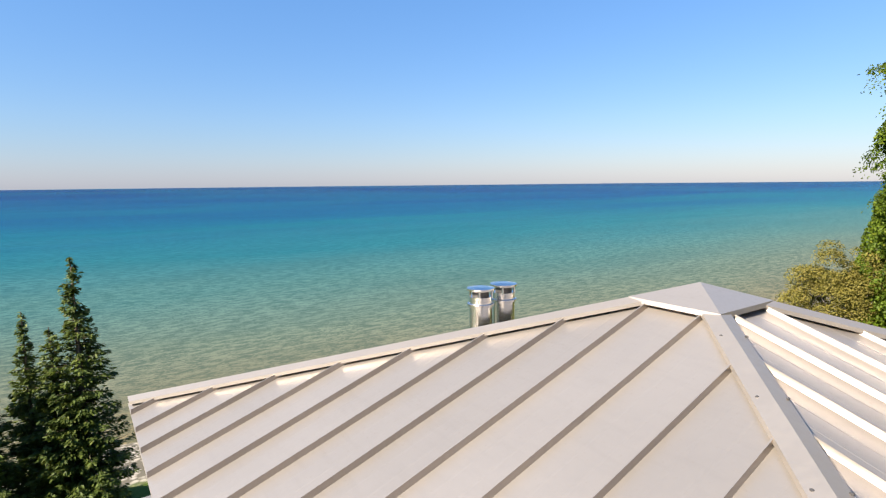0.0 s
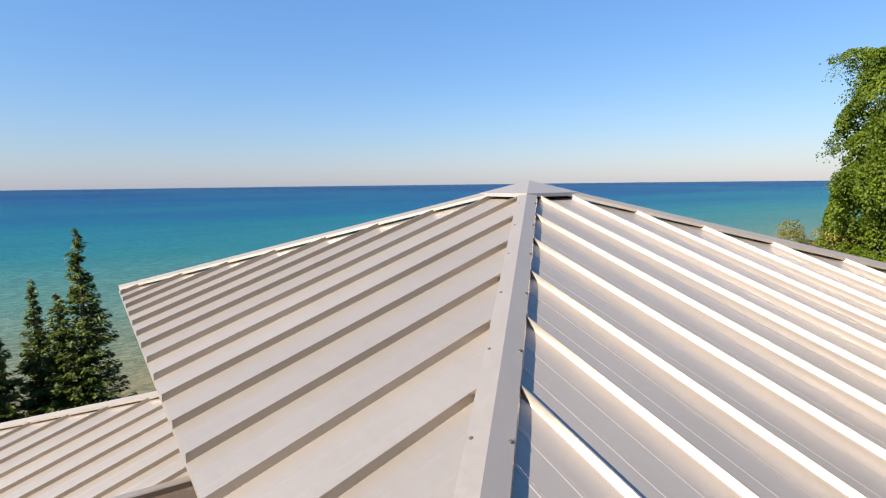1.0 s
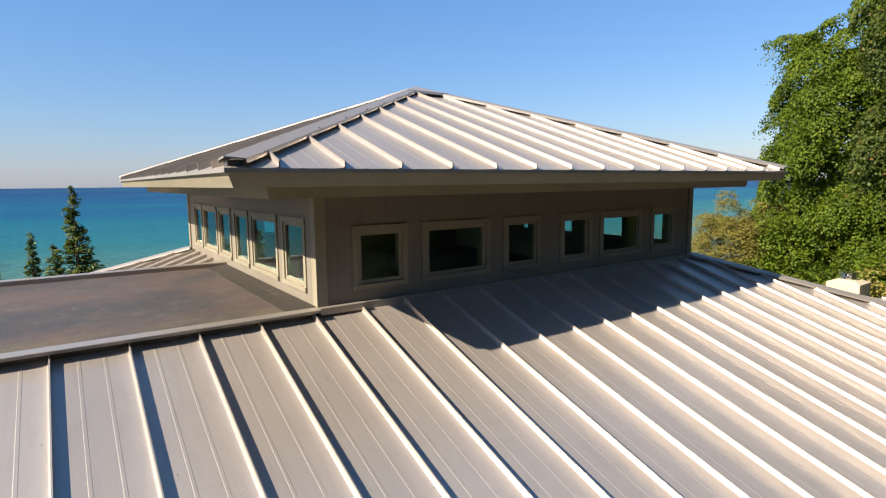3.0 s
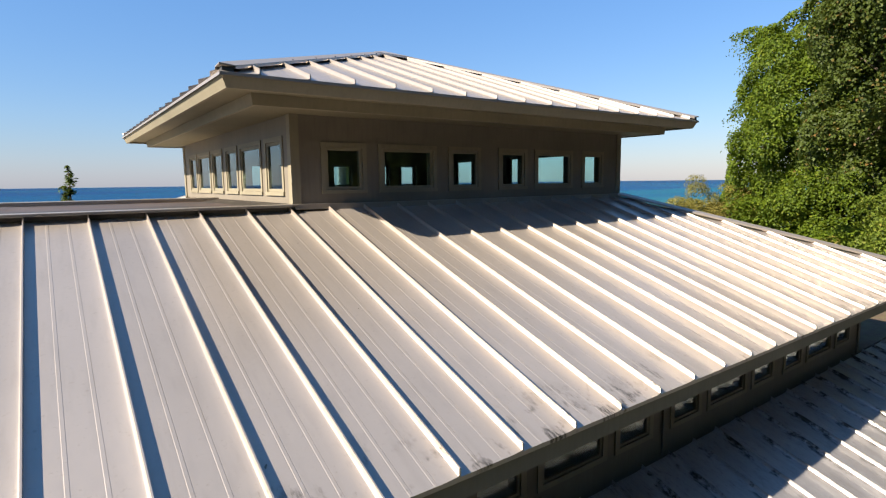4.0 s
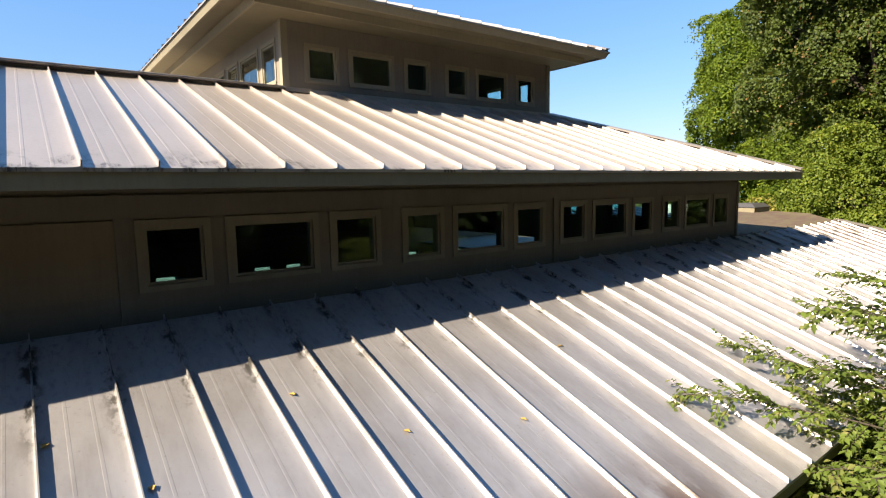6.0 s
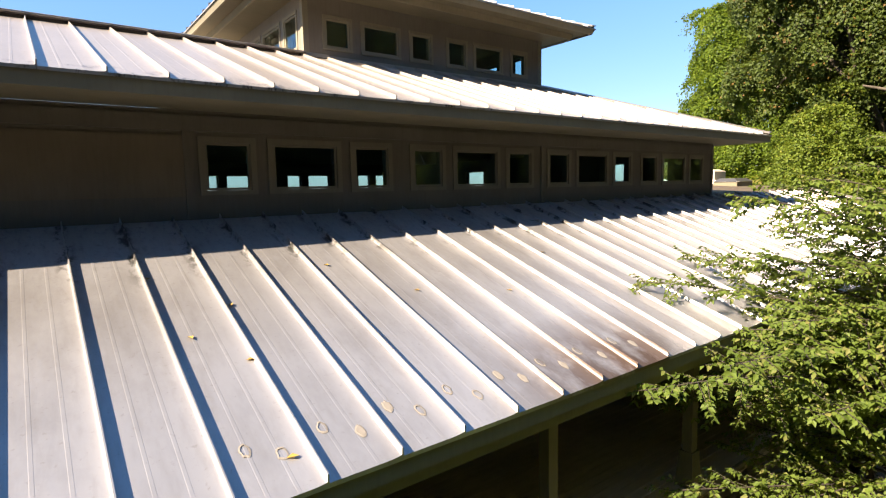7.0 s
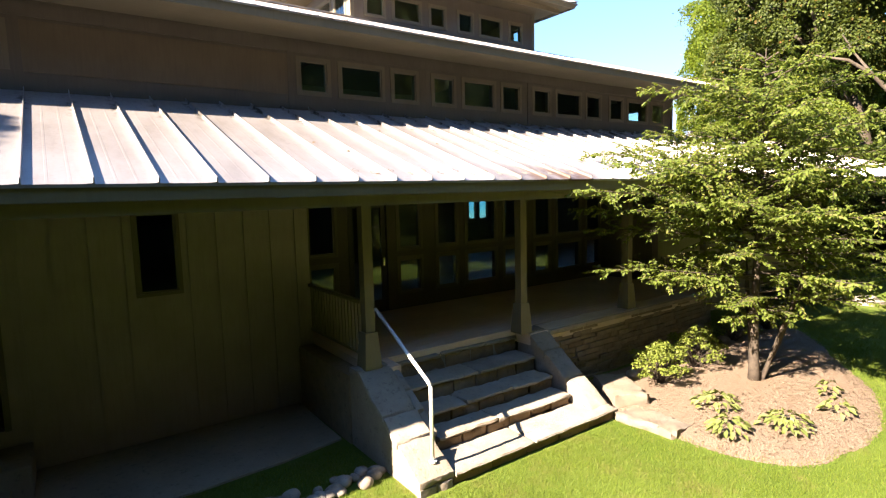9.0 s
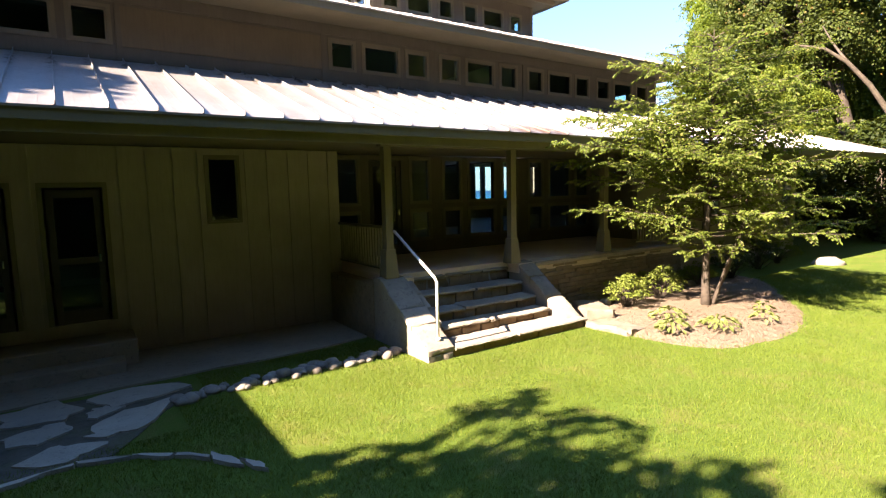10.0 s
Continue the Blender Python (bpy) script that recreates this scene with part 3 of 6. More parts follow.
slope(upper_roof, (X0, Y0, ZC), (1, 0, 0), (0, 1, 0), 2 * HX, 0.384, zero, lambda u: min(u, 2 * HX - u) * HY / HX, ROOF, SYC, 0.002)
slope(upper_roof, (X0, Y0, ZC), (0, 1, 0), (1, 0, 0), 2 * HY, 0.36, zero, lambda u: min(u, 2 * HY - u) * HX / HY, ROOF, SC, 0.0006, False)
slope(upper_roof, (X1, Y0, ZC), (0, 1, 0), (-1, 0, 0), 2 * HY, 0.36, zero, lambda u: min(u, 2 * HY - u) * HX / HY, ROOF, SC, 0.002)
slope(upper_roof, (X0, Y1, ZC), (1, 0, 0), (0, -1, 0), 2 * HX, 0.384, zero, lambda u: min(u, 2 * HX - u) * HY / HX, ROOF, SYC, 0.002)
for cx, cy in ((X0, Y0), (X1, Y0), (X1, Y1), (X0, Y1)):
    sx, sy = (1 if cx == X0 else -1), (1 if cy == Y0 else -1)
    hip_cap(upper_roof, (cx, cy, ZC), (MX - sx * 0.3, MY - sy * 0.3, ZA - SC * 0.3), ((sx, 0, 0), (0, sy, 0)), (0.15, 0.15))
bm = bmesh.new()
CAP = 0.42
tip = bm.verts.new((MX, MY, ZA + 0.085))
low_ring, sunk = [], []
for i, (sx, sy) in enumerate(((-1, -1), (1, -1), (1, 1), (-1, 1))):
    low_ring.append(bm.verts.new((MX + sx * CAP, MY + sy * CAP, ZA - SC * CAP + 0.085)))
    sunk.append(bm.verts.new((MX + sx * (CAP + 0.012), MY + sy * (CAP + 0.012), ZA - SC * CAP + 0.045)))
for i in range(4):
    bm.faces.new((low_ring[i], low_ring[(i + 1) % 4], tip))
    bm.faces.new((low_ring[i], sunk[i], sunk[(i + 1) % 4], low_ring[(i + 1) % 4]))
bm.faces.new(sunk[::-1])
part("roof_cap", bm, ROOF, upper_roof, "folded four-sided grey metal cap")
# screw heads along the hip flashing
for way, other in (((1, 0), (0, 1)), ((0, 1), (1, 0))):
    for i in range(1, 7):
        d = 0.45 + i * 0.508
        bm = bmesh.new()
        lathe(bm, X0 + d + way[0] * 0.12, Y0 + d + way[1] * 0.12, [(0.012, ZC + SC * d + 0.063), (0.012, ZC + SC * d + 0.071), (0.004, ZC + SC * d + 0.075)], 8)
        part("screw", bm, SCREW, upper_roof)

ring("fascia", house, X0, X1, Y0, Y1, [(0.02, ZC - 0.025), (0.07, ZC - 0.135), (0.105, ZC - 0.135), (0.06, ZC - 0.025)], TRIM)
ring("outer_soffit", house, X0, X1, Y0, Y1, [(0.08, ZC - 0.085), (0.08, ZC - 0.105), (0.44, ZC - 0.105), (0.44, ZC - 0.085)], SOFFIT)
ring("inner_fascia", house, X0, X1, Y0, Y1, [(0.40, ZC - 0.107), (0.42, ZC - 0.230), (0.46, ZC - 0.230), (0.44, ZC - 0.107)], TRIM)
WX0, WX1, WY0, WY1, WB, WT = 4.06, 10.43, 7.09, 13.46, 7.45, ZC - 0.195
ring("inner_soffit", house, X0, X1, Y0, Y1, [(0.45, ZC - 0.195), (0.45, ZC - 0.213), (1.06, ZC - 0.213), (1.06, ZC - 0.195)], SOFFIT)
FRONT = [(4.49, 5.01), (5.31, 6.14), (6.47, 6.97), (7.45, 7.95), (8.24, 9.06), (9.42, 9.90)]
SIDE = [(7.43, 8.02), (8.29, 9.23), (9.46, 10.06), (10.36, 10.99), (11.22, 12.11), (12.32, 12.90)]
fo = [(a - WX0, b - WX0, 8.04, 8.575) for a, b in FRONT]
so = [(a - WY0, b - WY0, 8.02, 8.66) for a, b in SIDE]
for start, along, inward, length, opens in (((WX0, WY0), (1, 0), (0, 1), WX1 - WX0, fo), ((WX0, WY1), (1, 0), (0, -1), WX1 - WX0, fo),
                                            ((WX0, WY0), (0, 1), (1, 0), WY1 - WY0, so), ((WX1, WY0), (0, 1), (-1, 0), WY1 - WY0, so)):
    if along == (0, 1):
        start, length = (start[0], start[1] + 0.161), length - 0.322
        opens = [(a - 0.161, b - 0.161, c, d) for a, b, c, d in opens]
    wall("upper_wall", house, start, along, inward, length, WB, WT, opens, SIDING)
    for o in opens:
        window(house, start, along, inward, o, 0.06, 0.04)
# corner boards and the band under the soffit
for cx, cy in ((WX0, WY0), (WX1, WY0), (WX1, WY1), (WX0, WY1)):
    sx, sy = (1 if cx == WX0 else -1), (1 if cy == WY0 else -1)
    ax, bx = sorted((cx - sx * 0.022, cx + sx * 0.09))
    ay, by = sorted((cy - sy * 0.022, cy + sy * 0.09))
    part("corner_board", boxes((ax, bx, ay, by, 7.66, WT)), TRIM, house)
part("cupola_ceiling", boxes((WX0 + .17, WX1 - .17, WY0 + .17, WY1 - .17, WT - 0.03, WT - 0.005)), ROOM, house)
# sill flashing where the front wall meets the roof below
part("wall_flashing", boxes((WX0 + 0.45, WX1 + 0.02, WY0 - 0.055, WY0 - 0.023, 7.74, 7.87)), FLASH, house)
part("wall_flashing", boxes((WX0 - 0.02, WX0 + 0.449, WY0 - 0.10, WY0 - 0.024, 7.81, 7.875)), ROOF, house)

# ---- middle roof ----
MY0, MZ, SM = 3.016, 6.41, 0.345
RX = 14.125
LEFT = -9.0
TOPY, TOPZ = 7.075, MZ + SM * (7.075 - MY0)
middle_roof = roof_slab("middle_roof", house, [(LEFT, MY0 + .03, MZ), (RX - .03, MY0 + .03, MZ), (10.46, TOPY, TOPZ), (LEFT, TOPY, TOPZ)], 0.06, SOFFIT, "pale weathered standing-seam steel roof with dark specks at its eave")
hipk = (TOPY - MY0) / (RX - 10.46)
slope(middle_roof, (LEFT, MY0, MZ), (1, 0, 0), (0, 1, 0), RX - LEFT, (1.946 - LEFT) % P, zero, lambda u: min(TOPY - MY0, (RX - LEFT - u) * hipk), MID_ROOF, SM)
roof_slab("roof_side", middle_roof, [(RX - .03, MY0 + .03, MZ), (RX - .03, 17.5, MZ), (10.46, 13.42, TOPZ), (10.46, TOPY, TOPZ)], 0.06, FLASH)
roof_slab("roof_rear", middle_roof, [(RX - .03, 17.52, MZ), (-0.1, 17.52, MZ), (4.05, 13.42, TOPZ), (10.46, 13.42, TOPZ)], 0.06, FLASH)
hip_cap(middle_roof, (RX, MY0, MZ), (10.5, TOPY - 0.04, TOPZ - 0.01), ((-1, 0, 0), (0, 1, 0)))
# west slope behind the flat deck
W_LOW = -2.0
ws = lambda x: TOPZ + 0.02 - S * (4.04 - x)
roof_slab("roof_side", middle_roof, [(W_LOW, 10.8, ws(W_LOW)), (4.04, 10.8, ws(4.04)), (4.04, 13.42, ws(4.04)), (W_LOW, 13.42 + 6.04, ws(W_LOW))], 0.06, FLASH)
slope(middle_roof, (W_LOW, 10.8, ws(W_LOW)), (0, 1, 0), (1, 0, 0), 8.66, 0.2, zero, lambda u: 6.04 if u < 2.62 else max(0.0, 6.04 - (u - 2.62)), ROOF, turn=False)
hip_cap(middle_roof, (W_LOW, 19.46, ws(W_LOW)), (4.0, 13.46, ws(4.0)), ((0, -1, 0), (1, 0, 0)))
part("fascia", boxes((LEFT, RX - 0.03, MY0 + 0.020, MY0 + 0.07, MZ - 0.16, MZ - 0.003)), BEAM, house)
part("fascia", boxes((RX - 0.07, RX - 0.03, MY0 + 0.071, 17.5, MZ - 0.16, MZ - 0.035)), BEAM, house)
part("soffit", boxes((LEFT, RX - 0.071, MY0 + 0.071, 3.925, MZ - 0.16, MZ - 0.14)), SOFFIT, house)
part("soffit", boxes((LEFT, RX - 0.071, 16.651, 17.49, MZ - 0.16, MZ - 0.14)), SOFFIT, house)
part("fascia", boxes((LEFT, RX - 0.03, 17.501, 17.54, MZ - 0.16, MZ - 0.035)), BEAM, house)
part("soffit", boxes((13.1, RX - 0.071, 3.926, 16.65, MZ - 0.16, MZ - 0.14)), SOFFIT, house)
# flat membrane deck beside the cupola
flat_roof = part("flat_roof", boxes((LEFT, 4.059, 7.085, 10.79, 7.70, 7.835)), MEMBRANE, house, "flat brown roof membrane with rusty stains")
# dark strip whose colour stands for the shadow gap under the metal edge
part("closure_strip", boxes((LEFT, 4.03, 7.03, 7.083, 7.75, 7.844)), SCREW, flat_roof, "dark strip painted as the shadow gap above the panels")
part("roof_edge", boxes((LEFT, 4.03, 6.94, 7.083, 7.846, 7.878), bevel=0.006), ROOF, flat_roof, "pale metal edge strip")
part("roof_edge", boxes((LEFT, 4.058, 10.70, 10.80, 7.77, 7.905), bevel=0.012), ROOF, flat_roof, "pale metal edge strip")
for lx in (1.05, -0.9):
    part("membrane_lap", prism(bmesh.new(), [(lx, 7.10, 7.8353), (lx + 0.16, 7.10, 7.8353), (lx + 0.16, 10.69, 7.8353), (lx, 10.69, 7.8353)], [(lx + 0.07, 7.10, 7.843), (lx + 0.09, 7.10, 7.843), (lx + 0.09, 10.69, 7.843), (lx + 0.07, 10.69, 7.843)]), MEMBRANE, flat_roof)
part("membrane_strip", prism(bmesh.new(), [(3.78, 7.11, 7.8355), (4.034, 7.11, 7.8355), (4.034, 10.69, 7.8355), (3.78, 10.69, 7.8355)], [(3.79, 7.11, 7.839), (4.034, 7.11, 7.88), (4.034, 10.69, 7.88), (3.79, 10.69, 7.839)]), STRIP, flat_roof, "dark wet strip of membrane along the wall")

# ---- clerestory wall ----
CY = 3.925
GROUPS = [-5.2 - 2.9, -5.2, 1.41, 4.31, 7.25, 10.14]
clear = []
for g in GROUPS:
    clear += [(g, g + 0.52), (g + 0.80, g + 1.66), (g + 1.93, g + 2.46)]
co = [(a - LEFT, b - LEFT, 5.345, 5.895) for a, b in clear]
wall("middle_wall", house, (LEFT, CY), (1, 0), (0, 1), 13.1 - LEFT, 4.6, 6.249, co, BOARDS)
for o in co:
    window(house, (LEFT, CY), (1, 0), (0, 1), o, 0.07, 0.03, mat=CASING, sill=False)
wall("middle_wall", house, (LEFT, 16.65), (1, 0), (0, -1), 13.1 - LEFT, 4.6, 6.249, co[6:], BOARDS)
for o in co[6:]:
    window(house, (LEFT, 16.65), (1, 0), (0, -1), o, 0.07, 0.03, mat=CASING, sill=False)
so2 = [(a - 4.086, b - 4.086, 5.345, 5.895) for a, b in ((5.0, 5.6), (6.2, 7.2), (8.0, 8.6), (11.0, 11.6), (12.2, 13.2), (14.0, 14.6))]
wall("middle_wall", house, (13.1, 4.086), (0, 1), (-1, 0), 12.403, 4.6, 6.249, so2, BOARDS)
for o in so2:
    window(house, (13.1, 4.086), (0, 1), (-1, 0), o, 0.07, 0.03, mat=CASING, sill=False)
part("panel_board", boxes((-2.53, 1.18, CY - 0.016, CY - 0.001, 5.28, 5.97)), PANEL, house, "plain brown wall panel")
for bx in (-2.615, 1.18, 13.02):
    part("batten", boxes((bx, bx + 0.085, CY - 0.024, CY - 0.001, 5.02, 6.20)), BOARDS, house)
part("batten", boxes((LEFT, 13.0, CY - 0.022, CY - 0.001, 6.02, 6.195)), BOARDS, house)
part("batten", boxes((7.02, 7.09, CY - 0.022, CY - 0.001, 5.02, 6.019)), BOARDS, house)

# ---- lower roof and right-hand deck ----
LZ, LTOP = 3.645, 3.90
RE, RT = 23.2, 19.3
LOWLEFT = -9.0
lower_roof = roof_slab("lower_roof", house, [(LOWLEFT, .03, LZ), (RE - .03, .03, LZ), (RT, LTOP, LZ + S * LTOP), (LOWLEFT, LTOP, LZ + S * LTOP)], 0.06, SOFFIT, "stained pale standing-seam steel porch roof with rust and lichen")
slope(lower_roof, (LOWLEFT, 0, LZ), (1, 0, 0), (0, 1, 0), RE - LOWLEFT, (0 - LOWLEFT) % P, zero, lambda u: min(LTOP - 0.02, RE - LOWLEFT - u), LOW_ROOF, S, 0.0009)
hip_cap(lower_roof, (RE, 0, LZ), (RT + 0.05, LTOP - 0.05, LZ + S * LTOP - 0.015), ((-1, 0, 0), (0, 1, 0)))
roof_slab("roof_side", lower_roof, [(RE - .03, .03, LZ), (RE - .03, 9.0, LZ), (RT, 9.0, LZ + S * LTOP), (RT, LTOP, LZ + S * LTOP)], 0.06, FLASH)
part("fascia", boxes((LOWLEFT, RE - 0.03, 0.020, 0.07, LZ - 0.155, LZ - 0.003)), BEAM, house)
part("fascia", boxes((RE - 0.07, RE - 0.03, 0.071, 9.0, LZ - 0.155, LZ - 0.035)), BEAM, house)
part("soffit", boxes((LOWLEFT, RE - 0.071, 0.071, CY, LZ - 0.155, LZ - 0.135)), SOFFIT, house)
bm = bmesh.new()
deck_plan = [(13.11, LTOP + 0.01, 5.02), (RT, LTOP + 0.01, 5.02), (21.0, 5.2, 5.13), (21.4, 7.4, 5.2), (13.11, 7.4, 5.2)]
prism(bm, [(x, y, z - 0.25) for x, y, z in deck_plan], deck_plan)
part("flat_roof", bm, MEMBRANE, house, "flat brown roof membrane")
# low pitched roof behind that deck
roof_back = roof_slab("rear_roof", house, [(13.12, 7.44, 5.22), (23.4, 7.44, 5.22), (22.2, 8.64, 5.4), (13.12, 8.64, 5.4)], 0.08, FLASH, "low pale steel roof behind the flat deck")
slope(roof_back, (13.12, 7.42, 5.23), (1, 0, 0), (0, 1, 0), 10.28, 0.1, zero, lambda u: min(1.2, 10.28 - u), ROOF, 0.15)
part("ground_wall", boxes((19.72, 21.9, 7.6, 12.7, 0.0, 5.1)), SIDING, house)

# pale rings of old adhesive on the pencil ribs near the eave, and a few fallen leaves
rs = np.random.default_rng(17)
for n in range(1, 9):
    for du, y0 in ((0.150, 0.405), (0.348, 0.295)):
        cx, cy = n * P + du + rs.normal(0, 0.01), y0 + rs.normal(0, 0.012)
        bm = bmesh.new()
        outer, inner = [], []
        for i in range(14):
            a = 2 * math.pi * i / 14
            w = 1 + rs.normal(0, 0.07)
            ox, oy = 0.036 * w * math.cos(a), 0.058 * w * math.sin(a)
            for lst, f, h in ((outer, 1.0, 0.004), (inner, 0.72, 0.0065)):
                lst.append(bm.verts.new((cx + ox * f, cy + oy * f, LZ + S * (cy + oy * f) + h)))
        for i in range(14):
            bm.faces.new((outer[i], outer[(i + 1) % 14], inner[(i + 1) % 14], inner[i]))
        if rs.random() < 0.3:
            bm.faces.new(inner)
        part("adhesive_ring", bm, ADHESIVE, lower_roof, "worn oval ring of old adhesive")
for lx, ly in ((1.07, 2.0), (0.66, 1.62), (0.98, 1.22), (2.86, 1.78), (0.55, 2.6), (0.9, 0.25), (3.9, 1.5), (5.2, 2.2), (-0.5, 1.1), (2.2, 2.5)):
    a = rs.uniform(0, 6.28)
    ca, sa = math.cos(a) * 0.04, math.sin(a) * 0.04
    lz = LZ + S * ly + 0.008
    bm = bmesh.new()
    pts = [bm.verts.new(q) for q in ((lx - ca, ly - sa, lz), (lx + sa * .6, ly - ca * .6, lz + 0.012), (lx + ca, ly + sa, lz + 0.004), (lx - sa * .6, ly + ca * .6, lz + 0.014))]
    bm.faces.new((pts[0], pts[1], pts[2]))
    bm.faces.new((pts[0], pts[2], pts[3]))
    leaf = part("fallen_leaf", bm, DRY_LEAF)
    tagged(leaf, "small dry yellow leaf lying on the metal roof", "leaf", "fallen leaves on the roof")

# ---- ground floor ----
# left wall with board and batten
GY = 3.02
wo = [(-1.45 - LOWLEFT, -0.94 - LOWLEFT, 2.16, 3.30), (-3.86 - LOWLEFT, -3.07 - LOWLEFT, 0.62, 2.80), (-5.10 - LOWLEFT, -4.31 - LOWLEFT, 0.62, 2.80)]
wall("ground_wall", house, (LOWLEFT, GY), (1, 0), (0, 1), 1.05 - LOWLEFT, 0.0, 3.47, wo, PALE_BOARDS)
window(house, (LOWLEFT, GY), (1, 0), (0, 1), wo[0], 0.05, 0.03, mat=CASING)
for i in range(26):
    bx = -8.9 + i * 0.405
    for a, b in ((0.05, 3.45),):
        if any(o[0] + LOWLEFT - 0.12 < bx < o[1] + LOWLEFT + 0.08 for o in wo):
            continue
        if bx < 0.98:
            part("batten", boxes((bx, bx + 0.045, GY - 0.022, GY - 0.001, a, b)), PALE_BOARDS, house)
for o in wo[1:]:
    a, b = o[0] + LOWLEFT, o[1] + LOWLEFT
    door = part("door", boxes((a + .04, a + .13, GY + .03, GY + .07, o[2], 2.76), (b - .13, b - .04, GY + .03, GY + .07, o[2], 2.76), (a + .131, b - .131, GY + .03, GY + .07, 2.64, 2.76),
                              (a + .131, b - .131, GY + .03, GY + .07, 1.58, 1.68), (a + .131, b - .131, GY + .03, GY + .07, o[2], o[2] + .22)), DOOR, house, "dark glazed door")
    for z0, z1 in ((o[2] + .22, 1.58), (1.68, 2.64)):
        p = part("pane", boxes((a + .128, b - .128, GY + .047, GY + .053, z0, z1)), GLASS, door)
        p.visible_shadow = False
    part("door_frame", boxes((a - .07, a, GY - .028, GY - .001, o[2], 2.80), (b, b + .07, GY - .028, GY - .001, o[2], 2.80), (a - .07, b + .07, GY - .030, GY - .001, 2.80, 2.88)), BEAM, house)
    part("handle", boxes((b - .115, b - .09, GY - .01, GY + .03, 1.60, 1.72)), STEEL, door)
part("ground_wall", boxes((0.89, 1.05, GY + .161, CY, 0.0, 3.47)), SIDING, house)
# stoop in front of the doors
part("stoop", boxes((-5.4, -2.8, 2.2, GY - 0.03, 0.0, 0.42), (-5.2, -3.0, 1.8, 2.199, 0.0, 0.2), bevel=0.015), CONCRETE, house)

# glazed porch wall
pw = []
for g in (1.41, 4.31, 7.25):
    for a, b in ((g, g + 0.52), (g + 0.80, g + 1.66), (g + 1.93, g + 2.46)):
        pw.append((a, b))
po = []
for i, (a, b) in enumerate(pw):
    if i == 1:
        po.append((a - 1.05, b - 1.05, 1.12, 3.36))
    else:
        po += [(a - 1.05, b - 1.05, 2.36, 3.40), (a - 1.05, b - 1.05, 1.46, 2.14)]
wall("porch_wall", house, (1.05, CY), (1, 0), (0, 1), 8.75, 0.9, 3.47, po, BOARDS)
for o in po:
    if o[2] > 1.2:
        window(house, (1.05, CY), (1, 0), (0, 1), o, 0.06, 0.035, mat=CASING, sill=False)
a, b = pw[1]
porch_door = part("door", boxes((a + .02, a + .12, CY + .03, CY + .075, 1.13, 3.34), (b - .12, b - .02, CY + .03, CY + .075, 1.13, 3.34), (a + .121, b - .121, CY + .03, CY + .075, 3.22, 3.34), (a + .121, b - .121, CY + .03, CY + .075, 1.13, 1.36)), DOOR, house, "dark glazed porch door")
pp = part("pane", boxes((a + .118, b - .118, CY + .05, CY + .056, 1.36, 3.22)), GLASS, porch_door)
pp.visible_shadow = False
part("handle", boxes((b - .105, b - .08, CY - .01, CY + .03, 2.05, 2.2)), STEEL, porch_door)
# right-hand wing wall under the lower roof
ro = [(18.55 - 9.8, 19.35 - 9.8, 0.5, 2.7), (13.2 - 9.8, 14.2 - 9.8, 1.6, 2.8)]
wall("ground_wall", house, (9.8, 2.2), (1, 0), (0, 1), 9.9, 0.0, 3.47, ro, PALE_BOARDS)
for o in ro:
    window(house, (9.8, 2.2), (1, 0), (0, 1), o, 0.06, 0.04)
part("ground_wall", boxes((9.8, 9.96, 2.361, CY, 0.9, 3.47)), SIDING, house)
part("ground_wall", boxes((19.54, 19.70, 2.361, 16.489, 0.0, 3.60), (19.54, 19.70, 9.03, 16.489, 3.601, 4.55)), SIDING, house)
# unseen partition, added to block the bright rear windows behind the porch glass
part("room_wall", boxes((0.9, 10.4, 11.4, 11.55, 1.1, 3.35)), ROOM, house)
# rear wall towards the lake, with tall windows
bo = [(a - LOWLEFT, b - LOWLEFT, 2.05, 3.98) for a, b in ((15.15, 15.62), (15.85, 16.42), (17.22, 17.74))]
bo += [(a - 0.05 - LOWLEFT, b + 0.05 - LOWLEFT, 2.24, 3.6) for a, b in ((2.55, 3.14), (3.46, 3.98), (5.15, 5.74), (6.46, 6.97), (7.57, 8.05), (12.65, 13.07))]
wall("rear_wall", house, (LOWLEFT, 16.65), (1, 0), (0, -1), 28.7, 0.0, 4.6, bo, SIDING)
for o in bo:
    window(house, (LOWLEFT, 16.65), (1, 0), (0, -1), o, 0.06, 0.04, sill=False)
part("ground_wall", boxes((LOWLEFT - .17, LOWLEFT - .01, 3.0, 16.65, 0.0, 7.9)), SIDING, house)
part("room_floor", boxes((LOWLEFT, 19.5, CY + 0.17, 16.4, 0.85, 1.10)), FLOOR, house)
part("room_floor", boxes((LOWLEFT, 0.88, GY + 0.17, CY - 0.01, 0.3, 0.60)), FLOOR, house)
part("room_ceiling", boxes((13.12, 19.5, 9.01, 16.4, 3.9, 3.98)), ROOM, house)
part("room_ceiling", boxes((LOWLEFT, -2.1, 10.8, 16.6, 6.25, 6.35)), ROOM, house)
part("room_wall", boxes((-2.35, -2.20, CY + 0.17, 16.4, 1.1, 6.2)), ROOM, house)

# unseen inner walls, ceiling and floor, added so the windows look dark
part("room_wall", boxes((LOWLEFT, 0.88, 4.9, 5.0, 0.6, 4.5)), ROOM, house)
part("room_ceiling", boxes((LOWLEFT, 0.88, CY + 0.17, 4.89, 4.4, 4.5)), ROOM, house)
part("cupola_floor", boxes((WX0 + .17, WX1 - .17, WY0 + .17, WY1 - .17, 7.40, 7.46)), FLOOR, house)
part("room_wall", boxes((LEFT, -2.05, 10.70, 10.79, 6.2, 7.69), (-2.15, -2.05, 10.8, 16.6, 6.2, 7.69)), ROOM, house)
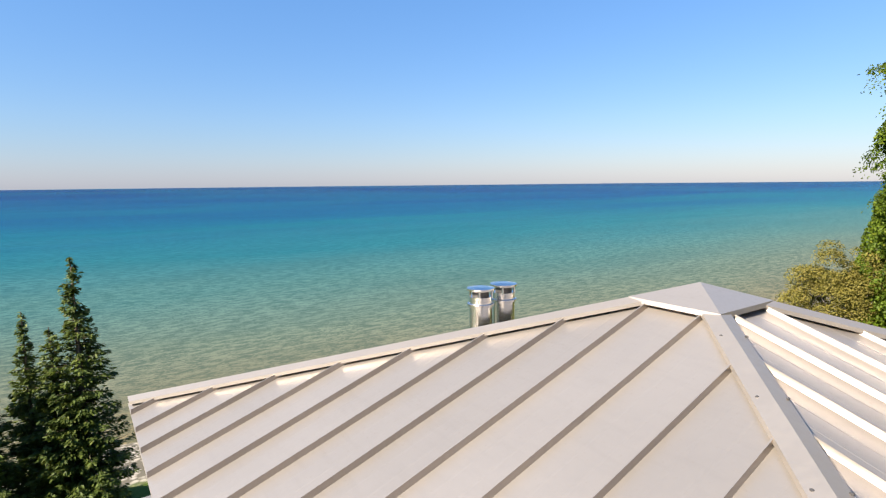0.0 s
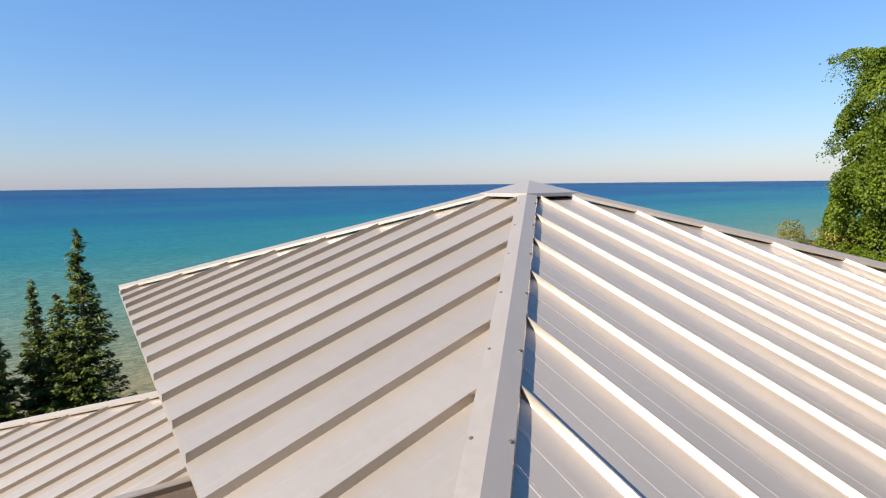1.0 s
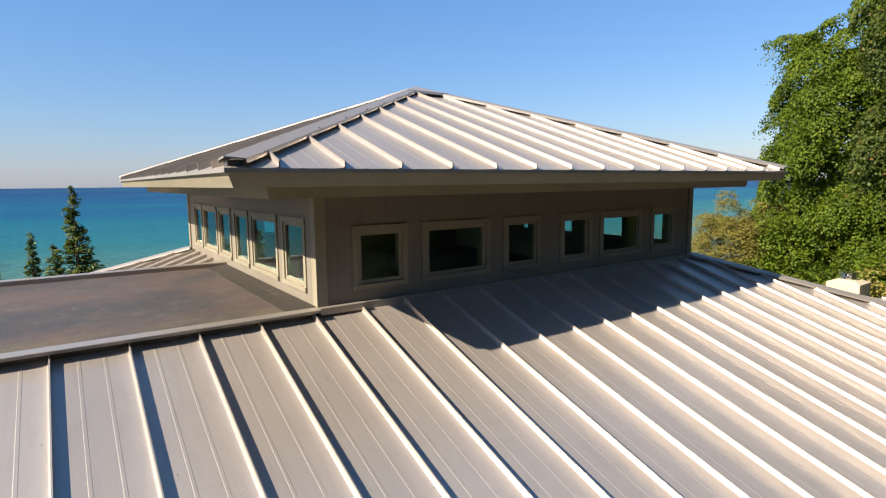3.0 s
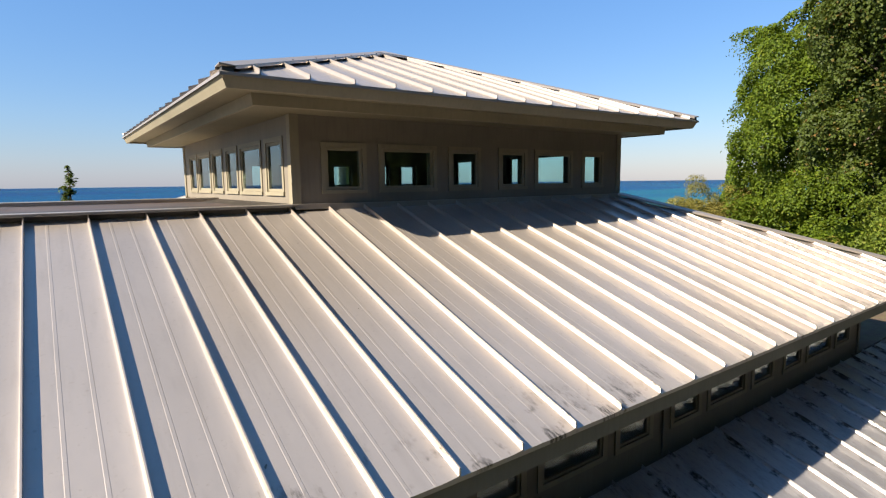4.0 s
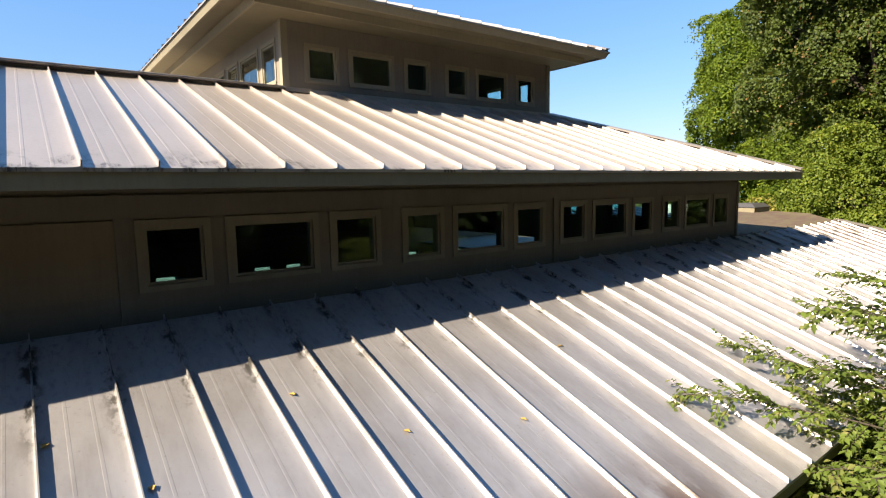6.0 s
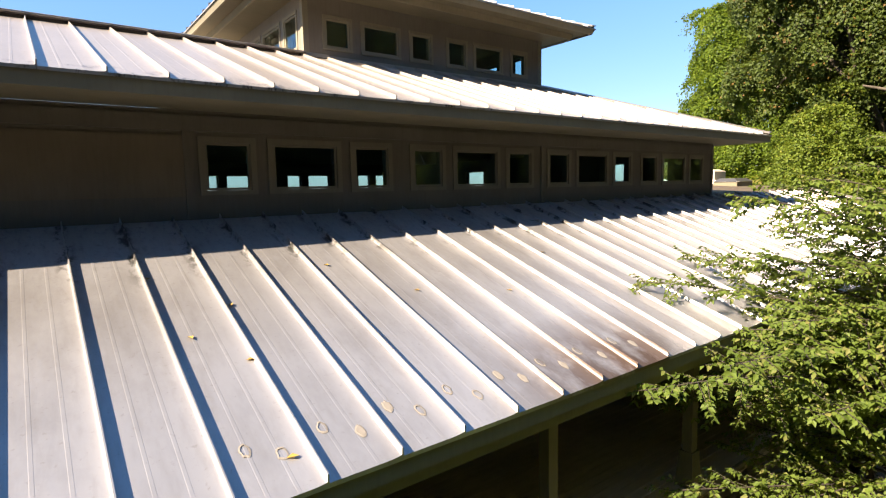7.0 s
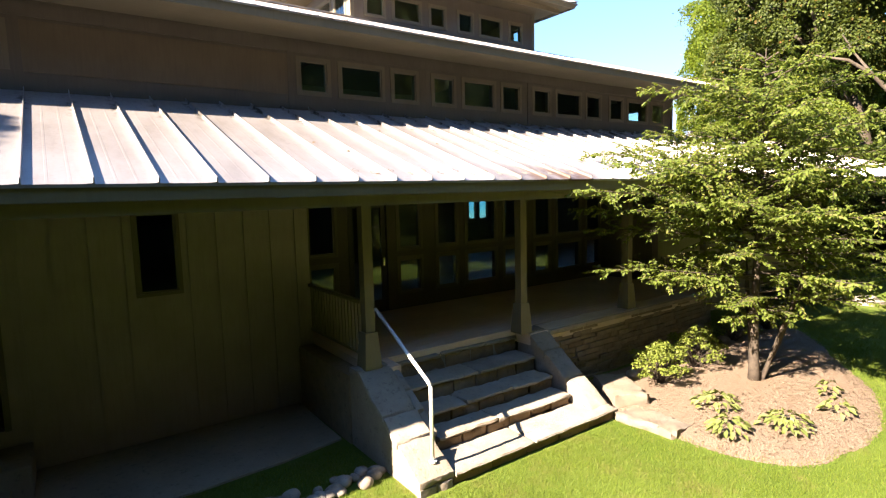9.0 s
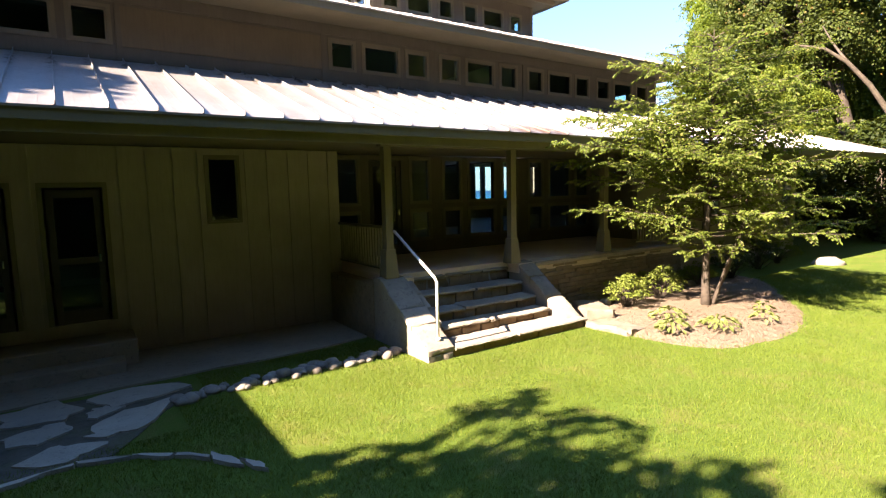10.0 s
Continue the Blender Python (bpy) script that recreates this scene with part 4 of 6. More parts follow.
# left wing that stands forward of the porch, unseen, added to shadow the lawn
wing = part("wing_wall", boxes((-14.0, -7.6, -2.3, 2.9, 0.0, 3.5)), SIDING, house)
roof_slab("wing_roof", house, [(-14.5, -2.75, 3.66), (-6.85, -2.75, 3.66), (-6.85, 0.02, 3.66), (-14.5, 0.02, 3.66)], 0.10, FLASH)

# ---- porch ----
PZ = 1.115
porch_floor = part("porch_floor", boxes((1.05, 1.45, 0.80, CY, 0.9, PZ - 0.02), (1.451, 3.97, 1.15, CY, 0.9, PZ - 0.02), (3.971, 9.8, 0.80, CY, 0.9, PZ - 0.02)), DECKWOOD, house, "weathered brown porch floor")
for i in range(19):
    y0 = 1.16 + i * 0.146
    part("board", boxes((1.06, 9.79, y0, y0 + 0.138, PZ - 0.019, PZ)), DECKWOOD, porch_floor)
POSTS = [1.03 + 2.88 * i for i in range(4)]
for px in POSTS:
    bm = boxes((px - 0.07, px + 0.07, 0.87, 1.01, 1.62, 3.40))
    post = part("porch_post", bm, BEAM, house, "olive-painted porch post on a tapered base")
    bm = bmesh.new()
    prism(bm, [(px - .13, .81, PZ), (px + .13, .81, PZ), (px + .13, 1.07, PZ), (px - .13, 1.07, PZ)], [(px - .092, .848, 1.62), (px + .092, .848, 1.62), (px + .092, 1.032, 1.62), (px - .092, 1.032, 1.62)])
    part("post_base", bm, BEAM, post)
part("porch_beam", boxes((0.9, 9.9, 0.86, 1.02, 3.401, 3.465)), BEAM, house)
part("porch_beam", boxes((LOWLEFT, 19.6, 0.10, 0.16, 3.36, 3.489)), BEAM, house)
railing = part("porch_railing", boxes((1.0, 1.06, 1.11, 3.0, 1.98, 2.03), (1.01, 1.05, 1.11, 3.0, 1.24, 1.28)), BEAM, house, "olive-painted wooden porch railing")
for i in range(17):
    y0 = 1.19 + i * 0.107
    part("baluster", boxes((1.013, 1.047, y0, y0 + 0.034, 1.28, 1.98)), BEAM, railing)
side_rail = part("porch_railing", boxes((8.0, 9.6, 0.91, 0.97, 1.98, 2.03), (8.0, 9.6, 0.92, 0.96, 1.24, 1.28)), BEAM, house, "olive-painted wooden porch railing")
for i in range(15):
    x0 = 8.05 + i * 0.105
    part("baluster", boxes((x0, x0 + 0.034, 0.923, 0.957, 1.28, 1.98)), BEAM, side_rail)

# ---- flues and chimney ----
def flue(x, y, top):
    pipe = part("flue_pipe", lathe(bmesh.new(), x, y, [(0.20, 7.0), (0.20, top - 0.34), (0.235, top - 0.33), (0.235, top - 0.29), (0.20, top - 0.28), (0.20, top - 0.17)], 28), STEEL, None, smooth=False)
    tagged(pipe, "round polished stainless flue pipe with a flat cap", "flue pipe", "flue pipes behind the cupola")
    part("collar", lathe(bmesh.new(), x, y, [(0.15, top - 0.17), (0.15, top - 0.06)], 24), SCREW, pipe)
    part("cap", lathe(bmesh.new(), x, y, [(0.24, top - 0.06), (0.245, top - 0.045), (0.245, top - 0.02), (0.10, top)], 28), STEEL, pipe, "flat reflecting steel cap")
    for i in range(4):
        a = math.pi / 4 + i * math.pi / 2
        cx, cy = x + 0.19 * math.cos(a), y + 0.19 * math.sin(a)
        part("strut", boxes((cx - .012, cx + .012, cy - .012, cy + .012, top - 0.2, top - 0.05)), STEEL, pipe)


flue(8.43, 14.93, 9.78)
flue(9.01, 15.0, 9.78)

chimney = holder("chimney", "square cream stucco chimney with a round steel cap", "chimney", (22.5, 8.76, 3.2))
part("chimney_shaft", boxes((22.03, 22.97, 8.3, 9.22, 0.0, 5.77), bevel=0.02), CHIMNEY, chimney)
part("chimney_crown", prism(bmesh.new(), [(22.05, 8.32, 5.772), (22.95, 8.32, 5.772), (22.95, 9.2, 5.772), (22.05, 9.2, 5.772)], [(22.25, 8.5, 5.85), (22.75, 8.5, 5.85), (22.75, 9.0, 5.85), (22.25, 9.0, 5.85)]), CHIMNEY, chimney)
part("chimney_cap", lathe(bmesh.new(), 22.5, 8.76, [(0.20, 5.85), (0.20, 5.92), (0.26, 5.93), (0.26, 5.96), (0.18, 5.97), (0.18, 6.02), (0.27, 6.03), (0.27, 6.07)], 20), STEEL, chimney)
# low domed roof light on the brown deck
dome = holder("roof_light", "low domed grey roof light on the brown deck", "roof light", (20.65, 6.95, 5.17))
part("curb", boxes((20.05, 21.25, 6.5, 7.36, 5.12, 5.32), bevel=0.012), SOFFIT, dome)
part("dome", prism(bmesh.new(), [(20.02, 6.47, 5.322), (21.28, 6.47, 5.322), (21.28, 7.38, 5.322), (20.02, 7.38, 5.322)], [(20.2, 6.65, 5.45), (21.1, 6.65, 5.45), (21.1, 7.2, 5.45), (20.2, 7.2, 5.45)]), SCREW, dome)


# ---- stone steps ----
def rough_stone(name, parent, x0, x1, y0, y1, z0, z1, mat, seed, wear=0.02, label="", tilt=None, cell=0.07):
    """A quarried block: a fine grid on every face, edges chipped and faces uneven."""
    size = (x1 - x0, y1 - y0, z1 - z0)
    cuts = [max(2, min(14, round(s / cell))) for s in size]
    off = Vector((seed * 3.7, seed * 1.3, 0))
    vs, fs, seen = [], [], {}

    def v(i, j, k):
        if (i, j, k) in seen:
            return seen[i, j, k]
        f = [a / n for a, n in zip((i, j, k), cuts)]
        co = Vector((x0 + size[0] * f[0], y0 + size[1] * f[1], z0 + size[2] * f[2]))
        faces = sum(q in (0.0, 1.0) for q in f)
        mid = Vector(((x0 + x1) / 2, (y0 + y1) / 2, (z0 + z1) / 2))
        co += noise.noise_vector(co * 3.0 + off) * wear * 0.8 + noise.noise_vector(co * 11.0 + off) * wear * 0.45
        if faces > 1:
            chip = 0.010 + max(0.0, noise.noise(co * 8.0 + off)) * wear * 1.6
            inward = Vector([(-1 if q == 1.0 else 1 if q == 0.0 else 0) for q in f])
            co += inward * min(chip, 0.3 * min(size))
        if tilt:
            co.z += tilt(co.y)
        seen[i, j, k] = len(vs)
        vs.append(co)
        return seen[i, j, k]

    for axis in range(3):
        p, q = (axis + 1) % 3, (axis + 2) % 3
        for end in (0, cuts[axis]):
            for a in range(cuts[p]):
                for b in range(cuts[q]):
                    loop = []
                    for da, db in ((0, 0), (1, 0), (1, 1), (0, 1)):
                        ijk = [0, 0, 0]
                        ijk[axis], ijk[p], ijk[q] = end, a + da, b + db
                        loop.append(v(*ijk))
                    fs.append(loop if end else loop[::-1])
    me = mesh_of(name, vs, fs, mat, True)
    me.set_sharp_from_angle(angle=0.6)
    return put(name, me, parent, label)


steps = holder("stone_steps", "broad weathered limestone steps with worn uneven treads", "steps", (2.7, 0.2, 0))
TREADS = [(-0.63, 0.17), (-0.11, 0.345), (0.25, 0.54), (0.63, 0.77), (1.08, 1.02)]
for i, (y0, z) in enumerate(TREADS):
    y1 = TREADS[i + 1][0] + 0.06 if i < 4 else 1.40
    z0 = TREADS[i - 1][1] if i else -0.1
    xa, xb = (1.30, 4.42) if i == 0 else (1.44, 3.96)
    cuts = [xa, *(xa + (xb - xa) * f for f in ((0.43,), (0.41,), (0.30, 0.66), (0.52,), (0.36, 0.72))[i]), xb]
    for j in range(len(cuts) - 1):
        bow = -0.03 * math.sin(math.pi * ((cuts[j] + cuts[j + 1]) / 2 - xa) / (xb - xa)) if i == 0 else 0.015 * ((i + j) % 2)
        lift = 0.008 * ((i + j) % 2)
        thick = 0.07
        rough_stone("tread", steps, cuts[j] + 0.006, cuts[j + 1] - 0.006, y0 + bow, y1, z + lift - thick, z + lift, LIMESTONE, 10 * i + j, 0.019)
    # riser stones under the tread's nose, and the body behind them
    n = 5 + i % 2
    for j in range(n):
        a, b = xa + (xb - xa) * j / n, xa + (xb - xa) * (j + 1) / n
        rough_stone("riser", steps, a + 0.001, b - 0.001, y0 + 0.03 + 0.008 * ((j * 7 + i) % 3), y0 + 0.12, z0 - 0.03, z - 0.060, RISER, 200 + 10 * i + j, 0.018, cell=0.09)
    if i:
        part("riser_core", boxes((xa + .02, xb - .02, y0 + 0.10, 1.14, -0.1, z - 0.06)), LIMESTONE, steps)


# sloping side walls with cap stones
def cheek(xa, xb, y0, z0, y1, z1, joints, seed, drop=0.0, core_z=-0.1):
    """A wall under a straight slope from (y0, z0) to (y1, z1), then level to the porch."""
    at = lambda y: z0 + (z1 - z0) * min(1.0, (y - y0) / (y1 - y0)) - drop
    pts = [(y0 + 0.03, core_z), (1.12, core_z), (1.12, at(1.12) - 0.08), (y1, at(y1) - 0.08), (y0 + 0.03, max(at(y0) - 0.08, core_z + 0.05))]
    core = bmesh.new()
    prism(core, [(xa + .02, y, z) for y, z in pts], [(xb - .02, y, z) for y, z in pts])
    side = part("side_wall", core, LIMESTONE, steps, "sloping limestone side wall")
    js = [y0, *joints, y1, 1.13]
    for i in range(len(js) - 1):
        ya, yb = js[i] + 0.005, js[i + 1] - 0.005
        za, zb = at(ya), at(yb)
        rough_stone("cap_stone", side, xa, xb, ya, yb, za - 0.10, za, LIMESTONE, seed + i, 0.014, tilt=lambda y, ya=ya, yb=yb, za=za, zb=zb: (y - ya) / (yb - ya) * (zb - za))


cheek(0.79, 1.30, -0.63, 0.18, 0.86, 1.135, (-0.14, 0.20), 300)
cheek(1.31, 1.43, -0.10, 0.49, 0.86, 1.12, (0.20, 0.51), 310, 0.035, 0.0)
cheek(3.97, 4.40, -0.50, 0.17, 0.86, 1.13, (0.02, 0.50), 320)
for j in range(2):
    rough_stone("cheek_front", steps, 0.80 + 0.25 * j, 1.04 + 0.25 * j, -0.635, -0.50, -0.1, 0.10, LIMESTONE, 330 + j, 0.02)

rail_v, rail_f = [], []
tube(rail_v, rail_f, [(1.10, 0.84, 1.94), (1.10, -0.40, 1.268), (1.10, -0.43, 1.245), (1.105, -0.445, 1.21), (1.105, -0.45, 0.30)], [0.024] * 5, 12)
handrail = put("handrail", mesh_of("handrail", rail_v, rail_f, WHITE_METAL, True))
tagged(handrail, "white-painted bent steel pipe handrail beside the stone steps", "handrail")
part("flange", lathe(bmesh.new(), 1.105, -0.45, [(0.05, 0.285), (0.05, 0.305), (0.03, 0.312)], 14), WHITE_METAL, handrail)

# porch foundation of ledge stone, course by course
foundation = part("foundation_wall", boxes((4.41, 9.8, 0.86, 1.0, -0.1, 0.899), (0.79, 1.05, 1.13, 3.0, -0.1, 1.0)), LEDGE, None)
tagged(foundation, "dry-laid brown ledge stone wall under the porch", "stone wall", kind="structure")
r2 = np.random.default_rng(3)
z = -0.08
while z < 0.98:
    hgt = float(r2.uniform(0.055, 0.11))
    x = 4.42
    while x < 9.75:
        wdt = float(r2.uniform(0.2, 0.55))
        part("stone", boxes((x + .004, min(x + wdt, 9.8) - .004, 0.80 + float(r2.uniform(-0.02, 0.03)), 0.868, z + .004, min(z + hgt, 1.0) - .004), bevel=0.008), LEDGE, foundation)
        x += wdt
    z += hgt
part("coping", boxes((4.41, 9.82, 0.76, 1.02, 1.0, 1.09), bevel=0.015), LIMESTONE, foundation)

# loose slabs beside the steps
slab_a = rough_stone("stone_slab", None, -0.29, 0.29, -0.52, 0.50, -0.05, 0.24, SLAB, 41, 0.03)
slab_a.data.transform(pose(5.13, -0.13, 0, 0, 0, -31))
tagged(slab_a, "thick pale limestone slab beside the steps", "stone slab")
slab_b = rough_stone("stone_slab", None, -0.27, 0.27, -0.5, 0.5, -0.10, 0.10, SLAB, 42, 0.055)
slab_b.data.transform(pose(4.60, -1.08, 0, 0, 2, 4))
tagged(slab_b, "low flat limestone slab set in the mulch", "stone slab")


# ---- patio, flagstones, cobbles ----
def flat_piece(name, outline, z0, z1, mat, parent=None, label="", seed=0, jag=0.03):
    r = np.random.default_rng(seed)
    pts = []
    n = len(outline)
    for i in range(n):
        a, b = Vector(outline[i]), Vector(outline[(i + 1) % n])
        for t in (0.0, 0.33, 0.66):
            p = a.lerp(b, t)
            pts.append((p.x + r.normal(0, jag), p.y + r.normal(0, jag)))
    bm = bmesh.new()
    prism(bm, [(x, y, z0) for x, y in pts], [(x, y, z1) for x, y in pts])
    return part(name, bm, mat, parent, label)


patio = flat_piece("patio", [(-9, 0.9), (-2.4, 1.15), (-0.6, 1.15), (0.75, 1.35), (0.76, 3.0), (-9, 3.0)], -0.05, 0.03, CONCRETE, None, "", 5, 0.015)
tagged(patio, "plain grey concrete path along the shaded wall", "path", kind="structure")
soil = flat_piece("path_soil", [(-9, 1.0), (-2.45, 0.85), (-2.3, 0.45), (-2.75, -0.2), (-3.3, -1.05), (-5.0, -1.35), (-9, -1.5)], -0.05, 0.012, SOIL, None, "", 6, 0.03)
tagged(soil, "bare dark soil between the flagstones", "soil", kind="structure")
FLAGS = [[(-4.42, 0.91), (-3.88, 1.0), (-3.58, 0.5), (-3.78, 0.28), (-4.37, 0.36)], [(-3.54, 0.34), (-3.4, 0.43), (-3.17, 0.26), (-3.42, 0.05), (-3.55, 0.13)],
         [(-4.34, 0.02), (-3.98, 0.17), (-3.8, 0.2), (-3.7, -0.05), (-3.96, -0.4), (-4.25, -0.27)], [(-4.2, -0.9), (-4.02, -0.65), (-3.74, -0.56), (-3.38, -0.76), (-3.55, -0.95), (-3.77, -1.05)],
         [(-3.5, 0.85), (-2.98, 0.98), (-2.5, 0.86), (-2.34, 0.58), (-2.54, 0.46), (-3.25, 0.36), (-3.5, 0.55)], [(-3.13, 0.12), (-2.6, 0.26), (-2.68, -0.01), (-3.02, -0.55), (-3.29, -0.6), (-3.55, -0.52), (-3.55, -0.25)],
         [(-5.4, 0.1), (-4.75, 0.05), (-4.7, -0.4), (-5.5, -0.5)], [(-4.9, -0.55), (-4.4, -0.6), (-4.35, -1.1), (-5.0, -1.2)], [(-5.4, 0.95), (-4.6, 0.95), (-4.6, 0.4), (-5.3, 0.4)]]
for i, o in enumerate(FLAGS):
    fl = flat_piece("flagstone", o, -0.03, 0.035, FLAG, None, "", 60 + i, 0.03)
    tagged(fl, "grey irregular flagstone set in the ground", "flagstone", "flagstones of the side path")
EDGES = [(-4.3, -1.25), (-3.67, -1.16), (-3.2, -1.30), (-2.85, -1.52), (-2.55, -1.80), (-2.32, -2.10), (-2.15, -2.32)]
for i in range(len(EDGES) - 1):
    (xa, ya), (xb, yb) = EDGES[i], EDGES[i + 1]
    w = 0.032 if i < 4 else 0.085
    e = flat_piece("edging_stone", [(xa + .02, ya - w), (xb - .02, yb - w), (xb - .02, yb + w), (xa + .02, ya + w)], -0.03, 0.045, FLAG, None, "", 80 + i, 0.015)
    tagged(e, "narrow pale edging stone in the grass", "edging stone", "edging stones of the lawn")


def cobble(x, y, z, size, seed, name="cobblestone"):
    r = np.random.default_rng(seed)
    bm = bmesh.new()
    bmesh.ops.create_icosphere(bm, subdivisions=2, radius=1)
    sc = Vector((size * r.uniform(0.9, 1.35), size * r.uniform(0.8, 1.1), size * r.uniform(0.55, 0.8)))
    off = Vector(r.uniform(0, 50, 3))
    turn = Matrix.Rotation(r.uniform(0, 6.28), 3, "Z")
    for v in bm.verts:
        n = noise.noise(v.co * 1.1 + off) * 0.28
        v.co = turn @ Vector([a * b for a, b in zip(v.co * (1 + n), sc)])
        v.co += Vector((x, y, z + size * 0.35))
    return part(name, bm, FIELDSTONE, None, smooth=True)


r3 = np.random.default_rng(11)
for i in range(52):
    t = (i + r3.uniform(-0.3, 0.3)) / 51
    x = -2.55 + 3.25 * t
    y = 0.10 + 0.06 * t + 0.05 * math.sin(3 * t) + r3.uniform(-0.16, 0.18)
    c = cobble(x, y, 0.0, float(r3.uniform(0.06, 0.115)), 500 + i)
    tagged(c, "rounded grey field cobble at the lawn's edge", "cobblestone", "cobbles along the lawn")
for i in range(16):
    c = cobble(5.6 + i * 0.28 + r3.uniform(-0.12, 0.12), 0.24 + r3.uniform(-0.14, 0.12), 0.09, float(r3.uniform(0.05, 0.13)), 700 + i)
    tagged(c, "rounded pale field cobble at the foot of the porch wall", "cobblestone", "cobbles by the porch wall")
boulder = cobble(16.4, -0.2, -0.12, 0.36, 760, "boulder")
tagged(boulder, "pale flat boulder at the edge of the bed", "boulder")

# planting bed: a low mulched mound with a ragged rim
BED = [(4.5, -0.6), (4.4, -1.5), (4.42, -2.15), (4.55, -2.6), (4.9, -3.0), (5.5, -3.2), (6.4, -3.28), (7.3, -3.15), (8.1, -2.87), (8.9, -2.5), (9.6, -1.95), (10.5, -1.35), (11.6, -0.6), (12.2, 0.2), (11.8, 0.75), (8.0, 0.75), (5.3, 0.75), (4.5, 0.3)]
bed_rim, bed_curve = [], []
for i in range(len(BED)):
    p0, p1, p2, p3 = (np.array(BED[(i + d) % len(BED)]) for d in (-1, 0, 1, 2))
    for t in np.arange(0, 1, 1 / 24):
        p = 0.5 * (2 * p1 + (p2 - p0) * t + (2 * p0 - 5 * p1 + 4 * p2 - p3) * t * t + (3 * p1 - p0 - 3 * p2 + p3) * t ** 3)
        q = Vector((p[0], p[1], 0.0))
        bed_curve.append(p)
        p = p + np.array([noise.noise(q * 2.3), noise.noise(q * 2.3 + Vector((9, 4, 2)))]) * 0.12 + np.array([noise.noise(q * 11), noise.noise(q * 11 + Vector((3, 8, 1)))]) * 0.05
        bed_rim.append(p)
bed_pts, bed_faces = [], []
NB = len(bed_rim)
bed_mid = np.array([7.2, -1.2])
RINGS = ((0.02, 0.11), (0.25, 0.11), (0.5, 0.10), (0.7, 0.09), (0.85, 0.06), (0.94, 0.03), (1.0, -0.03))
for f, z in RINGS:
    for p in (bed_rim if f > 0.99 else bed_curve):
        x, y = bed_mid + (p - bed_mid) * f
        bed_pts.append((x, y, z + (0.012 * noise.noise(Vector((x * 3, y * 3, 5))) + 0.010 * noise.noise(Vector((x * 12, y * 12, 2))) if f < 1 else 0)))
for ringi in range(len(RINGS) - 1):
    for kk in range(NB):
        a, b = ringi * NB + kk, ringi * NB + (kk + 1) % NB
        bed_faces.append((a, a + NB, b + NB, b))
bed_faces.append(tuple(range(NB)))
bed_ob = put("planting_bed", mesh_of("planting_bed", bed_pts, bed_faces, MULCH, True))
tagged(bed_ob, "long curved planting bed covered with dry tan mulch", "planting bed", kind="structure")

# ---- plants ----
def leaf_mesh(name, centres, ways, normals, lengths, widths, mat, fold=0.25):
    """Many small folded leaves: two triangles each."""
    n = len(centres)
    side = np.cross(normals, ways)
    side /= np.linalg.norm(side, axis=1, keepdims=True) + 1e-9
    L, W = lengths[:, None], widths[:, None]
    verts = np.empty((n, 4, 3))
    verts[:, 0] = centres - ways * L * 0.5
    verts[:, 1] = centres + side * W * 0.5 + normals * W * fold - ways * L * 0.05
    verts[:, 2] = centres + ways * L * 0.5 - normals * L * 0.12
    verts[:, 3] = centres - side * W * 0.5 + normals * W * fold - ways * L * 0.05
    idx = np.arange(n)[:, None] * 4
    faces = np.concatenate([idx + [0, 2, 1], idx + [0, 3, 2]], 1).reshape(-1, 3)
    me = bpy.data.meshes.new(name)
    me.vertices.add(4 * n)
    me.vertices.foreach_set("co", verts.ravel())
    me.loops.add(6 * n)
    me.loops.foreach_set("vertex_index", faces.ravel())
    me.polygons.add(2 * n)
    me.polygons.foreach_set("loop_start", np.arange(0, 6 * n, 3))
    me.polygons.foreach_set("loop_total", np.full(2 * n, 3))
    me.update(calc_edges=True)
    me.validate()
    me.materials.append(mat)
    return me


def unit(v):
    return v / (np.linalg.norm(v, axis=-1, keepdims=True) + 1e-9)


def clump_leaves(r, clumps, per, size, flat=0.85, droop=0.2, slim=0.8):
    """Leaves on the shells of flattened clumps: (centre, radius) each."""
    cen, nor, way = [], [], []
    for c, rad in clumps:
        m = max(8, int(per * (rad * rad)))
        d = unit(r.normal(size=(m, 3)))
        d[:, 2] = np.where(d[:, 2] < -0.35, -d[:, 2], d[:, 2])
        reach = rad * (0.62 + 0.42 * r.random((m, 1)))
        p = np.array(c) + d * reach * [1, 1, flat]
        cen.append(p)
        nn = unit(d * [0.6, 0.6, 0.8] + [0, 0, 0.45] + r.normal(0, 0.33, (m, 3)))
        w = unit(np.cross(nn, r.normal(size=(m, 3))))
        w = unit(w + d * 0.5 - np.array([0, 0, droop]))
        way.append(w)
        nor.append(unit(nn - w * (nn * w).sum(1, keepdims=True)))
    cen, nor, way = map(np.concatenate, (cen, nor, way))
    ln = size * r.uniform(0.7, 1.3, len(cen))
    return cen, way, nor, ln, ln * slim * r.uniform(0.82, 1.18, len(cen))


